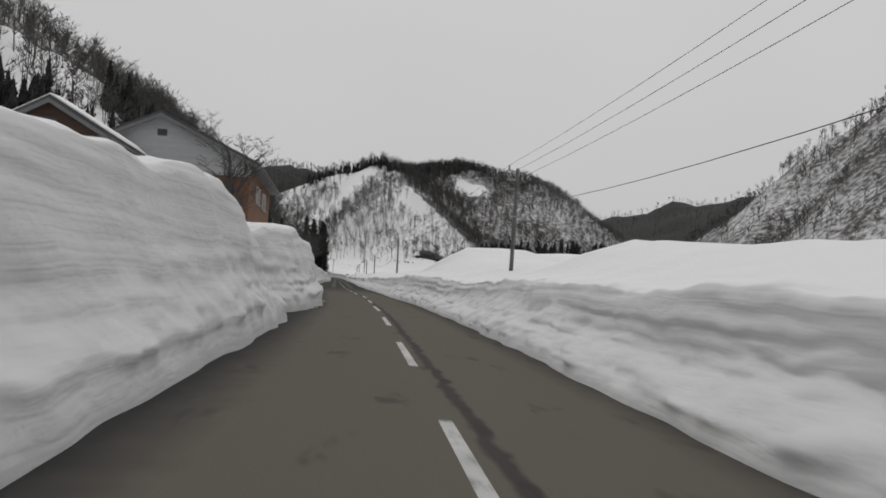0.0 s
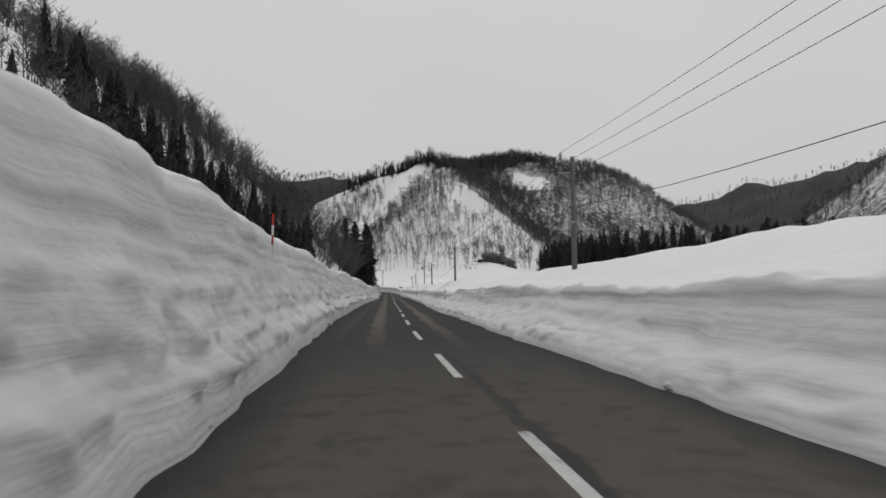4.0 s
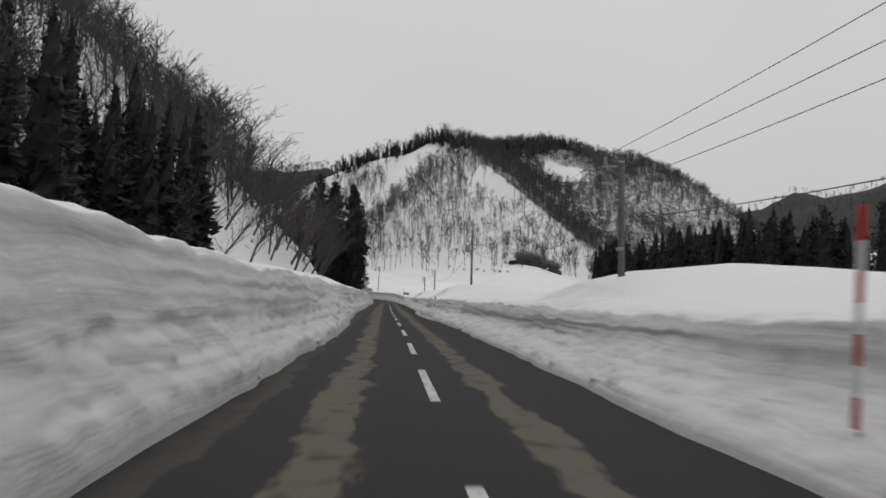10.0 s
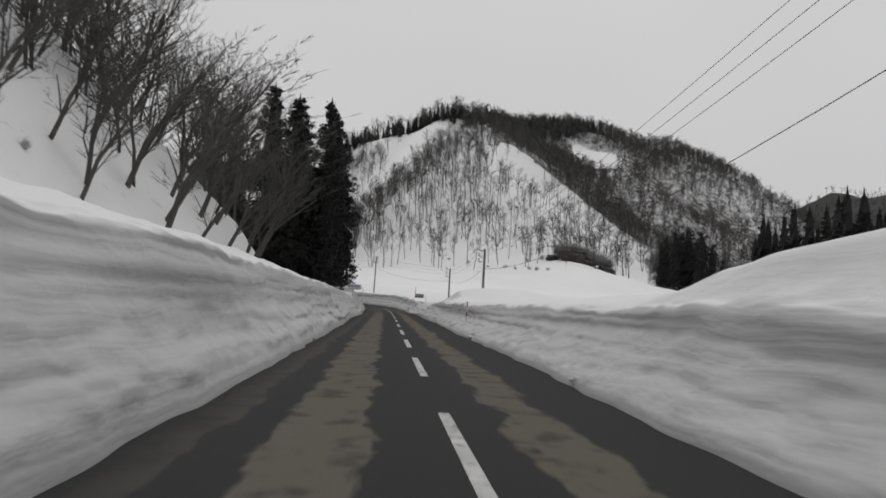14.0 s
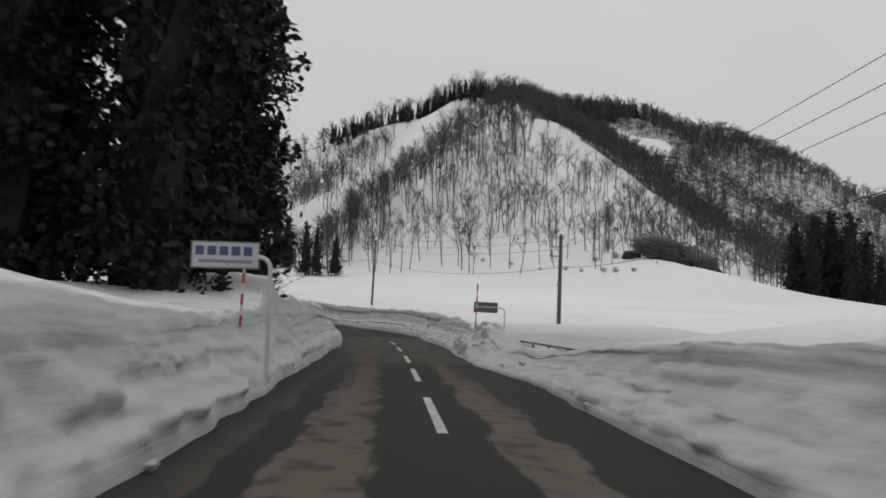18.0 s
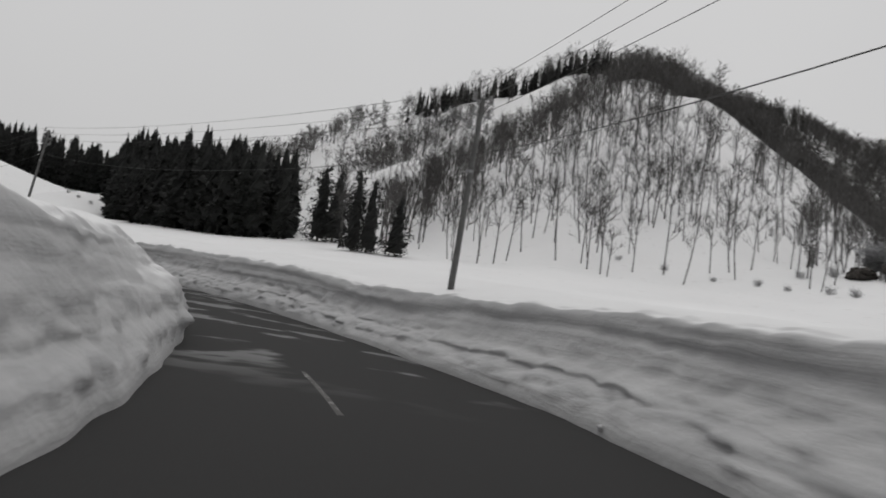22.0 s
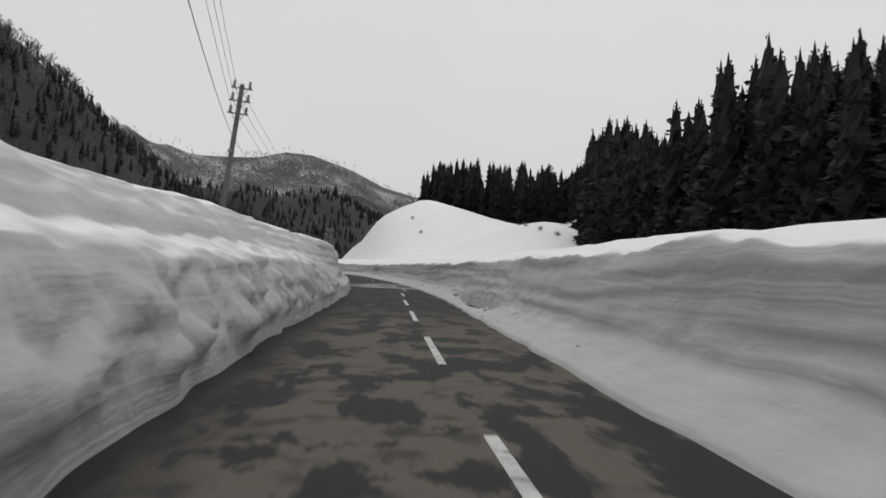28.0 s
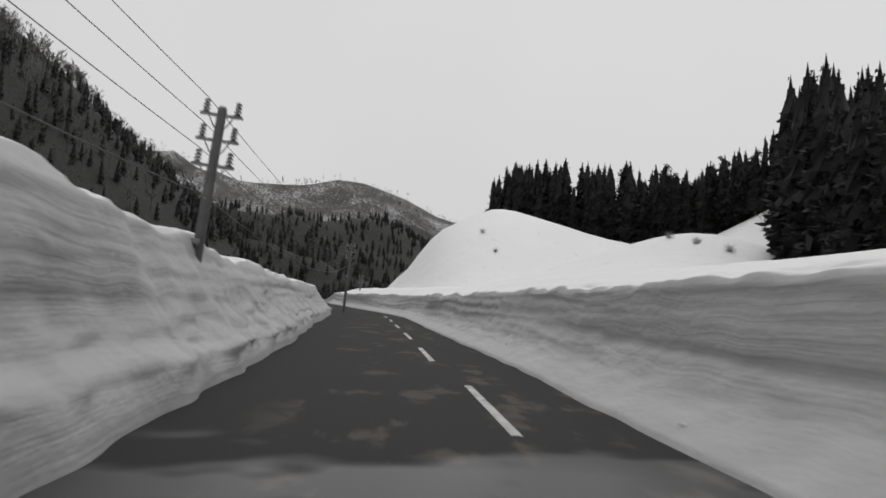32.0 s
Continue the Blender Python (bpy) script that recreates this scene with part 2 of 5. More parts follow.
def road_material():
    """Old asphalt: dark where wet, brown-grey where the tyres have left dried salt and grit."""
    m, nodes, links, bsdf = material("asphalt", 0.6)
    bsdf.inputs["Specular IOR Level"].default_value = 0.1
    uv = nodes.new("ShaderNodeUVMap")
    uv.uv_map = "plan"
    sep = nodes.new("ShaderNodeSeparateXYZ")
    links.new(uv.outputs[0], sep.inputs[0])
    s, u = sep.outputs["X"], sep.outputs["Y"]
    mp = node(nodes, "ShaderNodeMapping", Scale=(0.55, 1.2, 1.0))
    links.new(uv.outputs[0], mp.inputs["Vector"])
    rag = noise_of(nodes, links, mp.outputs[0], 0.9, 5.0, 0.6)
    slow = noise_of(nodes, links, uv.outputs[0], 0.06, 2.0)
    grain = noise_of(nodes, links, uv.outputs[0], 60.0, 3.0)
    mid = noise_of(nodes, links, uv.outputs[0], 1.7, 4.0)

    def band(centre, half):
        off = maths(nodes, links, "ABSOLUTE", maths(nodes, links, "SUBTRACT", maths(nodes, links, "ADD", u, maths(nodes, links, "MULTIPLY", maths(nodes, links, "SUBTRACT", rag, 0.5), 1.0)), centre))
        nd = node(nodes, "ShaderNodeMapRange", From_Min=half - 0.03, From_Max=half + 0.04, To_Min=1.0, To_Max=0.0)
        links.new(off, nd.inputs["Value"])
        return nd.outputs[0]

    def zone(a, b, soft=8.0):
        up = node(nodes, "ShaderNodeMapRange", From_Min=a - soft, From_Max=a + soft)
        down = node(nodes, "ShaderNodeMapRange", From_Min=b - soft, From_Max=b + soft, To_Min=1.0, To_Max=0.0)
        links.new(s, up.inputs["Value"])
        links.new(s, down.inputs["Value"])
        return maths(nodes, links, "MULTIPLY", up.outputs[0], down.outputs[0])

    strips = maths(nodes, links, "MAXIMUM", maths(nodes, links, "MAXIMUM", band(-1.25, 0.27), band(0.95, 0.22)), maths(nodes, links, "MULTIPLY", band(-2.55, 0.25), 0.6))
    wide = maths(nodes, links, "MULTIPLY", maths(nodes, links, "MAXIMUM", band(-1.30, 0.46), band(1.05, 0.36)), zone(242, 352, 10))
    strips = maths(nodes, links, "MAXIMUM", wide, maths(nodes, links, "MULTIPLY", strips, zone(101, 360, 12)))
    dry = zone(-60, 84, 14)
    dry = maths(nodes, links, "MULTIPLY", dry, ramp(nodes, links, rag, [(0.33, (0.45, 0.45, 0.45)), (0.39, (1, 1, 1))]))
    seam_u = maths(nodes, links, "ADD", u, maths(nodes, links, "MULTIPLY", maths(nodes, links, "SUBTRACT", mid, 0.5), 0.35))
    seam = node(nodes, "ShaderNodeMapRange", From_Min=0.05, From_Max=0.11, To_Min=0.25, To_Max=1.0)
    links.new(maths(nodes, links, "ABSOLUTE", maths(nodes, links, "SUBTRACT", seam_u, 0.32)), seam.inputs["Value"])
    dry = maths(nodes, links, "MULTIPLY", dry, seam.outputs[0])
    bridge = maths(nodes, links, "MULTIPLY", zone(360, 391, 0.4), ramp(nodes, links, rag, [(0.38, (0.12, 0.12, 0.12)), (0.56, (0.55, 0.55, 0.55))]))
    patchy = maths(nodes, links, "MULTIPLY", zone(444, 640, 8), ramp(nodes, links, maths(nodes, links, "ADD", maths(nodes, links, "MULTIPLY", rag, 0.75), maths(nodes, links, "MULTIPLY", slow, 0.25)), [(0.545, (0, 0, 0)), (0.59, (0.6, 0.6, 0.6))]))
    blots = maths(nodes, links, "MULTIPLY", zone(448, 500, 5), ramp(nodes, links, rag, [(0.47, (0, 0, 0)), (0.51, (0.9, 0.9, 0.9))]))
    patchy = maths(nodes, links, "MAXIMUM", patchy, blots)
    dust = maths(nodes, links, "MAXIMUM", maths(nodes, links, "MAXIMUM", strips, dry), maths(nodes, links, "MAXIMUM", bridge, patchy))
    dust = maths(nodes, links, "MULTIPLY", dust, maths(nodes, links, "MAXIMUM", dry, ramp(nodes, links, mid, [(0.36, (0.35, 0.35, 0.35)), (0.47, (1, 1, 1))])))
    edge = node(nodes, "ShaderNodeMapRange", From_Min=2.0, From_Max=2.9, To_Min=1.0, To_Max=0.0)
    links.new(maths(nodes, links, "ABSOLUTE", maths(nodes, links, "ADD", u, maths(nodes, links, "MULTIPLY", maths(nodes, links, "SUBTRACT", mid, 0.5), 0.5))), edge.inputs["Value"])
    dust = maths(nodes, links, "MULTIPLY", dust, edge.outputs[0])
    tar = ramp(nodes, links, grain, [(0.3, (0.020, 0.020, 0.021)), (0.75, (0.042, 0.041, 0.040))])
    grit = ramp(nodes, links, grain, [(0.3, (0.095, 0.085, 0.071)), (0.75, (0.148, 0.133, 0.113))])
    links.new(mixed(nodes, links, dust, tar, grit), bsdf.inputs["Base Color"])
    # meltwater lies on the bend
    flow = node(nodes, "ShaderNodeMapping", Scale=(0.36, 0.30, 1.0))
    links.new(uv.outputs[0], flow.inputs["Vector"])
    water = ramp(nodes, links, maths(nodes, links, "ADD", noise_of(nodes, links, flow.outputs[0], 1.0, 3.0, 0.5), maths(nodes, links, "MULTIPLY", zone(530, 544, 2), 0.08)), [(0.54, (0, 0, 0)), (0.60, (1, 1, 1))])
    pools = maths(nodes, links, "MAXIMUM", zone(405, 444, 3), zone(530, 545, 1.5))
    wet = maths(nodes, links, "MULTIPLY", water, pools)
    gloss = mixed(nodes, links, wet, mixed(nodes, links, dust, (0.80, 0.80, 0.80), (0.95, 0.95, 0.95)), (0.34, 0.34, 0.34))
    links.new(gloss, bsdf.inputs["Roughness"])
    links.new(maths(nodes, links, "ADD", 0.10, maths(nodes, links, "MULTIPLY", wet, 0.22)), bsdf.inputs["Specular IOR Level"])
    rough_h = maths(nodes, links, "MULTIPLY", grain, maths(nodes, links, "SUBTRACT", 1.0, wet))
    bumped(nodes, links, bsdf, rough_h, 0.35, 0.006)
    return m


def foliage_material(name, dark, light):
    m, nodes, links, bsdf = material(name, 0.75)
    geo = nodes.new("ShaderNodeNewGeometry")
    info = nodes.new("ShaderNodeObjectInfo")
    both = maths(nodes, links, "ADD", maths(nodes, links, "MULTIPLY", geo.outputs["Random Per Island"], 0.75), maths(nodes, links, "MULTIPLY", info.outputs["Random"], 0.25))
    links.new(ramp(nodes, links, both, [(0.0, dark), (1.0, light)]), bsdf.inputs["Base Color"])
    return m


def mix_snow_slope_material():
    """Snow on the hills with brown scrub showing through in rough patches."""
    m, nodes, links, bsdf = material("hill_snow", 0.7)
    co = nodes.new("ShaderNodeTexCoord").outputs["Object"]
    broad = noise_of(nodes, links, co, 0.03, 4.0, 0.6)
    fine = noise_of(nodes, links, co, 0.6, 5.0, 0.65)
    snow = ramp(nodes, links, broad, [(0.3, (0.77, 0.77, 0.775)), (0.7, (0.85, 0.85, 0.855))])
    litter = ramp(nodes, links, fine, [(0.62, (0, 0, 0)), (0.72, (1, 1, 1))])
    links.new(mixed(nodes, links, maths(nodes, links, "MULTIPLY", litter, 0.25), snow, (0.16, 0.14, 0.12)), bsdf.inputs["Base Color"])
    bumped(nodes, links, bsdf, fine, 0.4, 0.25)
    return m


def brush_material(name, cover, snow, twig):
    """Snow seen between close thin stems and brush, too far off to tell apart."""
    m, nodes, links, bsdf = material(name, 0.85)
    co = nodes.new("ShaderNodeTexCoord").outputs["Object"]
    broad = noise_of(nodes, links, co, 0.022, 3.0, 0.55)
    fine = noise_of(nodes, links, co, 0.33, 8.0, 0.72)
    both = maths(nodes, links, "ADD", fine, maths(nodes, links, "MULTIPLY", maths(nodes, links, "SUBTRACT", broad, 0.5), 0.55))
    mask = ramp(nodes, links, both, [(cover - 0.10, (1, 1, 1)), (cover + 0.10, (0, 0, 0))])
    grain = noise_of(nodes, links, co, 1.1, 4.0, 0.6)
    stems = ramp(nodes, links, grain, [(0.3, tuple(0.6 * c for c in twig)), (0.7, tuple(1.5 * c for c in twig))])
    links.new(mixed(nodes, links, mask, snow, stems), bsdf.inputs["Base Color"])
    bumped(nodes, links, bsdf, fine, 0.8, 1.2)
    return m


BRUSH_SNOW = brush_material("snow_under_brush", 0.52, (0.70, 0.70, 0.705), (0.075, 0.070, 0.066))
THIN_BRUSH = brush_material("snow_under_thin_brush", 0.50, (0.70, 0.70, 0.705), (0.10, 0.095, 0.09))
FAR_WOODS = brush_material("far_leafless_woods", 0.80, (0.10, 0.10, 0.102), (0.022, 0.021, 0.020))
PEAK_WOODS = brush_material("thin_peak_woods", 0.60, (0.52, 0.52, 0.525), (0.055, 0.052, 0.050))
SNOW = mix_snow_slope_material()
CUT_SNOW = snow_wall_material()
ASPHALT = road_material()
def worn_paint(name, wear):
    """Road paint rubbed away in flakes down to the asphalt."""
    m, nodes, links, bsdf = material(name, 0.75)
    co = nodes.new("ShaderNodeTexCoord").outputs["Object"]
    flakes = noise_of(nodes, links, co, 5.0, 6.0, 0.7)
    gone = ramp(nodes, links, flakes, [(wear - 0.05, (1, 1, 1)), (wear + 0.06, (0, 0, 0))])
    tone = ramp(nodes, links, noise_of(nodes, links, co, 1.3, 4.0), [(0.3, (0.36, 0.36, 0.35)), (0.7, (0.56, 0.56, 0.55))])
    links.new(mixed(nodes, links, gone, tone, (0.05, 0.048, 0.046)), bsdf.inputs["Base Color"])
    bumped(nodes, links, bsdf, flakes, 0.2, 0.003)
    return m


PAINT = worn_paint("worn_white_paint", 0.40)
FAINT_PAINT = worn_paint("nearly_gone_white_paint", 0.56)
GHOST_PAINT = worn_paint("last_flakes_of_white_paint", 0.60)
BARK = grained("grey_bark", (0.045, 0.04, 0.036), (0.12, 0.108, 0.098), 6.0, 0.9, stretch=(1, 1, 0.25))
TWIG = foliage_material("bare_twigs", (0.034, 0.032, 0.031), (0.095, 0.091, 0.087))
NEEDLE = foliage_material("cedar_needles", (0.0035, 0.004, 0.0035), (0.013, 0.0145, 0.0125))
CONCRETE = grained("pole_concrete", (0.075, 0.075, 0.074), (0.15, 0.15, 0.147), 5.0, 0.85)
STEEL = grained("galvanised_steel", (0.20, 0.20, 0.205), (0.34, 0.34, 0.345), 8.0, 0.5, 0.7)
CERAMIC = grained("brown_grey_ceramic", (0.06, 0.06, 0.06), (0.13, 0.13, 0.13), 9.0, 0.3)
CABLE = grained("black_cable", (0.02, 0.02, 0.02), (0.045, 0.045, 0.045), 20.0, 0.6)
RED = grained("red_reflective_band", (0.34, 0.018, 0.018), (0.52, 0.04, 0.035), 14.0, 0.5)
WHITE = grained("white_band", (0.55, 0.55, 0.54), (0.75, 0.75, 0.74), 14.0, 0.5)

# ---- plan: the road's centre line ----
CENTRE = [(24.16, -13.23), (22.2, -1.37), (20.12, 11.25), (17.29, 28.08), (13.54, 49.1), (9.14, 70.76), (3.51, 95.97), (-1.15, 117.59), (-5.56, 139.38), (-10.02, 161.44), (-14.5, 183.65), (-18.96, 205.63), (-23.33, 227.42), (-27.83, 249.15), (-32.35, 270.88), (-36.74, 292.49), (-41.76, 317.46), (-45.92, 338.12), (-49.88, 357.46), (-53.61, 375.13), (-57.37, 391.11), (-62.42, 406.04), (-70.12, 419.92), (-79.81, 432.32), (-91.58, 444.4), (-105.02, 456.52), (-118.24, 468.6), (-133.94, 483.56), (-147.73, 496.47), (-160.23, 507.22), (-170.18, 515.46), (-179.56, 523.02), (-188.97, 530.49)]


def centre_line():
    p = np.array(CENTRE)
    first, last = p[0] - p[1], p[-1] - p[-2]
    first, last = first / np.linalg.norm(first), last / np.linalg.norm(last)
    turned = np.array([last[0] * math.cos(0.12) - last[1] * math.sin(0.12), last[0] * math.sin(0.12) + last[1] * math.cos(0.12)])
    p = np.vstack([p[0] + first * 40, p, p[-1] + last * 25, p[-1] + last * 25 + turned * 60, p[-1] + last * 25 + turned * 200])
    k = np.r_[0, np.cumsum(np.linalg.norm(np.diff(p, axis=0), axis=1))]
    fine = np.arange(0, k[-1], 0.5)
    q = np.stack([np.interp(fine, k, p[:, 0]), np.interp(fine, k, p[:, 1])], 1)
    for _ in range(150):
        q[1:-1] = (q[:-2] + 2 * q[1:-1] + q[2:]) / 4
    return q


LINE = centre_line()
LINE_S = np.r_[0, np.cumsum(np.linalg.norm(np.diff(LINE, axis=0), axis=1))] - 70.0
LINE_D = np.gradient(LINE, axis=0)
LINE_D /= np.linalg.norm(LINE_D, axis=1)[:, None]
S_END = float(LINE_S[-1])


def road_z(s):
    """Level at first, then a steady climb past the bend."""
    s = np.asarray(s, float)
    up = 0.055 * 12 * np.logaddexp(0, (np.minimum(s, 680) - 407.0) / 12)
    return up


def on_road(s, u, h=0.0):
    """World points at s metres along the centre line, u to its right, h over the road."""
    s, u, h = np.broadcast_arrays(np.asarray(s, float), np.asarray(u, float), np.asarray(h, float))
    x, y = np.interp(s, LINE_S, LINE[:, 0]), np.interp(s, LINE_S, LINE[:, 1])
    dx, dy = np.interp(s, LINE_S, LINE_D[:, 0]), np.interp(s, LINE_S, LINE_D[:, 1])
    return np.stack([x + u * dy, y - u * dx, road_z(s) + h], -1)


def heading(s):
    dx, dy = np.interp(s, LINE_S, LINE_D[:, 0]), np.interp(s, LINE_S, LINE_D[:, 1])
    return math.degrees(math.atan2(-dx, dy))


def along(x, y):
    """Nearest s and u of world points."""
    x, y = np.asarray(x, float).ravel(), np.asarray(y, float).ravel()
    s, u = np.zeros(len(x)), np.zeros(len(x))
    step = LINE[::4]
    for a in range(0, len(x), 4000):
        px, py = x[a:a + 4000, None], y[a:a + 4000, None]
        k = np.argmin((px - step[:, 0]) ** 2 + (py - step[:, 1]) ** 2, axis=1) * 4
        dx, dy = x[a:a + 4000] - LINE[k, 0], y[a:a + 4000] - LINE[k, 1]
        s[a:a + 4000] = LINE_S[k] + dx * LINE_D[k, 0] + dy * LINE_D[k, 1]
        u[a:a + 4000] = dx * LINE_D[k, 1] - dy * LINE_D[k, 0]
    return s, u


def table(pairs):
    a = np.array(pairs, float)
    return lambda s: np.interp(s, a[:, 0], a[:, 1])


FOOT_L = table([(-70, 3.0), (7, 2.95), (15, 2.95), (25.2, 2.9), (26.0, 5.6), (29.2, 5.6), (30.2, 3.7), (31.5, 3.1), (34, 2.75), (39, 2.25), (42, 2.35), (46, 2.7), (56, 2.6), (63, 3.05), (69, 3.1), (76, 2.9), (108, 3.25), (118, 3.45), (141, 3.45), (168, 3.35), (178, 3.2), (211, 2.45), (227, 2.5), (245, 2.85), (256, 3.0), (270, 3.0), (298, 2.9),
                (325, 3.2), (340, 2.8), (353, 3.1), (371, 3.0), (377, 2.85), (387, 2.55), (394, 2.6), (403, 2.35), (410, 2.1), (414, 2.02), (420, 2.15), (425, 2.4), (432, 2.7), (444, 2.95), (452, 2.95), (462, 2.6), (470, 2.6), (478, 3.0), (493, 3.1), (514, 2.75), (535, 3.0), (543, 3.5), (548, 3.65), (560, 3.6), (577, 4.0), (587, 4.0)])
FOOT_R = table([(-70, 2.6), (7, 2.55), (19, 2.65), (49, 2.75), (63, 2.45), (82, 2.8), (118, 2.52), (127, 2.3), (143, 2.35), (167, 2.7), (213, 2.65), (236, 2.6), (241, 2.05), (260, 2.0), (266, 2.5),
                (295, 2.6), (344, 2.6), (353, 2.8), (359, 2.2), (367, 2.2), (378, 2.75), (388, 3.0), (397, 3.8), (405, 4.2), (412, 3.85), (422, 3.75), (429, 3.5), (434, 3.05), (440, 2.4), (446, 2.0), (459, 1.75), (479, 1.66), (500, 1.75),
                (522, 1.7), (534, 1.7), (543, 1.75), (550, 1.7), (567, 1.4), (587, 1.3)])
TOP_L = table([(-70, 2.6), (6, 2.75), (10, 2.9), (15, 3.2), (18, 3.45), (21, 3.4), (23.5, 3.1), (25, 2.6), (30.5, 2.9), (32.5, 3.2), (38, 3.4), (44, 3.5), (52, 3.5), (60, 3.45), (64, 3.25), (68, 3.1), (72, 3.3), (79, 3.35), (93, 3.25), (118, 3.35), (122, 3.15), (129, 2.9), (138, 2.85), (145, 3.05), (153, 3.12), (158, 3.05), (166, 2.85), (175, 2.88), (181, 2.9), (187, 2.6), (194, 2.25), (203, 2.15), (250, 2.25), (262, 2.3), (275, 2.3), (309, 2.2), (316, 2.35),
               (327, 2.2), (335, 2.0), (341, 1.75), (347, 1.6), (354, 1.6), (356.2, 1.8), (358.0, 2.05), (358.8, 2.7), (359.6, 2.6), (360.7, 2.15), (362.6, 2.0), (364.2, 2.3), (368, 2.25), (374, 2.3), (387, 2.1), (405, 2.1), (412, 2.25), (426, 2.4), (446, 2.5), (458, 2.4), (480, 2.6), (493, 2.72), (502, 2.68), (512, 2.6), (520, 2.6), (537, 2.7), (544, 2.5),
               (551, 2.35), (557, 2.2), (573, 2.05), (727, 1.8)])
TOP_R = table([(-70, 1.5), (8, 1.5), (15, 1.45), (24, 1.66), (30, 1.55), (36, 1.42), (45, 1.5), (48, 1.68), (63, 1.75), (70, 1.8), (75, 1.6), (93, 1.54), (120, 1.5), (136, 1.3), (176, 1.25), (193, 1.32), (208, 1.22), (230, 1.3), (250, 1.35), (261, 1.3), (272, 1.45), (304, 1.34),
               (317, 1.37), (335, 1.42), (343, 1.3), (351, 1.0), (354, 0.75), (358, 0.42), (366, 0.5), (371, 0.9), (376, 1.2), (381, 1.4), (388, 1.65), (404, 2.0), (412, 1.9), (420, 1.87), (428, 2.15), (434, 2.25), (442, 2.2), (449, 2.05), (470, 1.95), (486, 1.95), (497, 1.92), (507, 1.92),
               (525, 1.85), (535, 1.82), (543, 1.92), (548, 1.95), (562, 1.85), (727, 1.8)])
# how much higher the snow lies a dozen metres behind each bank
BACK_L = table([(-70, 3.0), (101, 3.2), (205, 2.9), (298, 4.2), (338, 4.0), (353, 2.2), (410, 2.6), (454, 2.4), (547, 2.0), (727, 2.0)])
BACK_R = table([(-70, 2.2), (8, 2.3), (20, 2.75), (30, 3.2), (33, 2.95), (36, 2.5), (39, 2.15), (42, 2.2), (47, 2.65), (54, 2.85), (62, 3.3), (65, 4.1), (68, 4.3), (72, 3.5), (77, 2.85), (90, 2.8), (110, 2.7), (124, 2.45), (131, 2.4), (136, 2.1), (158, 1.95), (205, 1.95), (259, 2.0), (293, 1.95), (308, 1.65), (345, 1.65), (351, 1.5), (358, 1.0), (370, 1.2), (388, 2.0), (412, 2.4), (428, 2.85), (441, 2.85), (460, 2.5), (486, 2.65), (511, 2.7), (550, 2.8), (727, 2.8)])
HILL_FOOT_L = table([(-300, 75), (61, 52), (131, 42), (205, 32), (268, 23), (308, 14.5), (338, 10.5), (346, 11.5), (353, 20), (364, 46), (380, 120), (410, 160), (437, 90), (471, 50), (547, 47), (647, 58), (787, 80)])


def ridge(x, y, points, slope, power=1.0):
    """Ground that falls away on both sides of a crest line."""
    best = np.full(x.shape, -999.0)
    for (ax, ay, az), (bx, by, bz) in zip(points[:-1], points[1:]):
        dx, dy = bx - ax, by - ay
        k = np.clip(((x - ax) * dx + (y - ay) * dy) / (dx * dx + dy * dy), 0, 1)
        d = np.hypot(x - ax - k * dx, y - ay - k * dy)
        best = np.maximum(best, az + k * (bz - az) - slope * (np.sqrt(d * d + 36) - 6) * power)
    return best


def smax(a, b, k=4.0):
    return k * np.logaddexp(a / k, b / k)


MAIN_CREST = [(-225, 665, 40), (-155, 668, 68), (-126, 690, 84), (-88, 673, 88), (-66, 655, 83), (-28, 738, 97), (40, 785, 97), (87, 828, 74), (150, 850, 26)]
MAIN_SPUR = [(-66, 654, 83), (-65, 584, 56), (-58, 540, 27), (-48, 508, 6)]
RIB = [(-64, 640, 78), (-52, 610, 62), (-38, 601, 50), (-25, 597, 41), (-10, 592, 30), (4, 580, 16)]
WEST_SPUR = [(-88, 668, 84), (-114, 604, 46), (-124, 566, 17)]
EAST_SPUR = [(-28, 738, 97), (10, 665, 52), (22, 600, 12)]
BACK_CREST = [(-600, 1120, 95), (-420, 1150, 142), (-345, 1165, 153), (-265, 1180, 150), (-150, 1200, 130)]
RIGHT_CREST = [(120, 620, 14), (160, 540, 54), (195, 455, 96), (262, 375, 143), (345, 285, 178), (420, 150, 195)]
FAR_RIGHT = [(120, 1150, 95), (260, 1100, 120), (420, 1000, 150), (600, 800, 190)]
FAR_PEAK = [(-1420, 760, 330), (-1203, 1028, 240), (-1163, 1101, 216), (-1130, 1160, 235), (-1085, 1215, 233), (-1027, 1284, 198), (-972, 1342, 174), (-900, 1450, 150)]
FAR_SHOULDER = [(-1027, 1284, 186), (-760, 1010, 115), (-604, 857, 90), (-655, 780, 88), (-760, 690, 120)]
LEFT_CREST = [(-540, 470, 215), (-525, 560, 158), (-517, 600, 124), (-515, 636, 95), (-502, 672, 72), (-488, 702, 52), (-465, 745, 36)]
KNOLL = [(-27, 497, 12.0), (-36, 525, 17), (-52, 562, 36)]
FAR_WEST = [(-1200, 100, 330), (-860, 350, 240), (-760, 560, 170)]


# the wooded gully that runs down from the peak between the open front of the hill and its eastern side
GULLY_LOW = ([-72, -60, -50, -28, -12, -4, 20], [650, 630, 602, 594, 586, 584, 575])
GULLY_EAST = ([575, 617, 642, 660, 690, 705, 740], [-2, -3, -7, -18, -29, -37, -40])


def in_gully(x, y):
    return sstep(-4, 5, y - np.interp(x, *GULLY_LOW)) * sstep(-5, 4, np.interp(y, *GULLY_EAST) - x) * (x > -76)


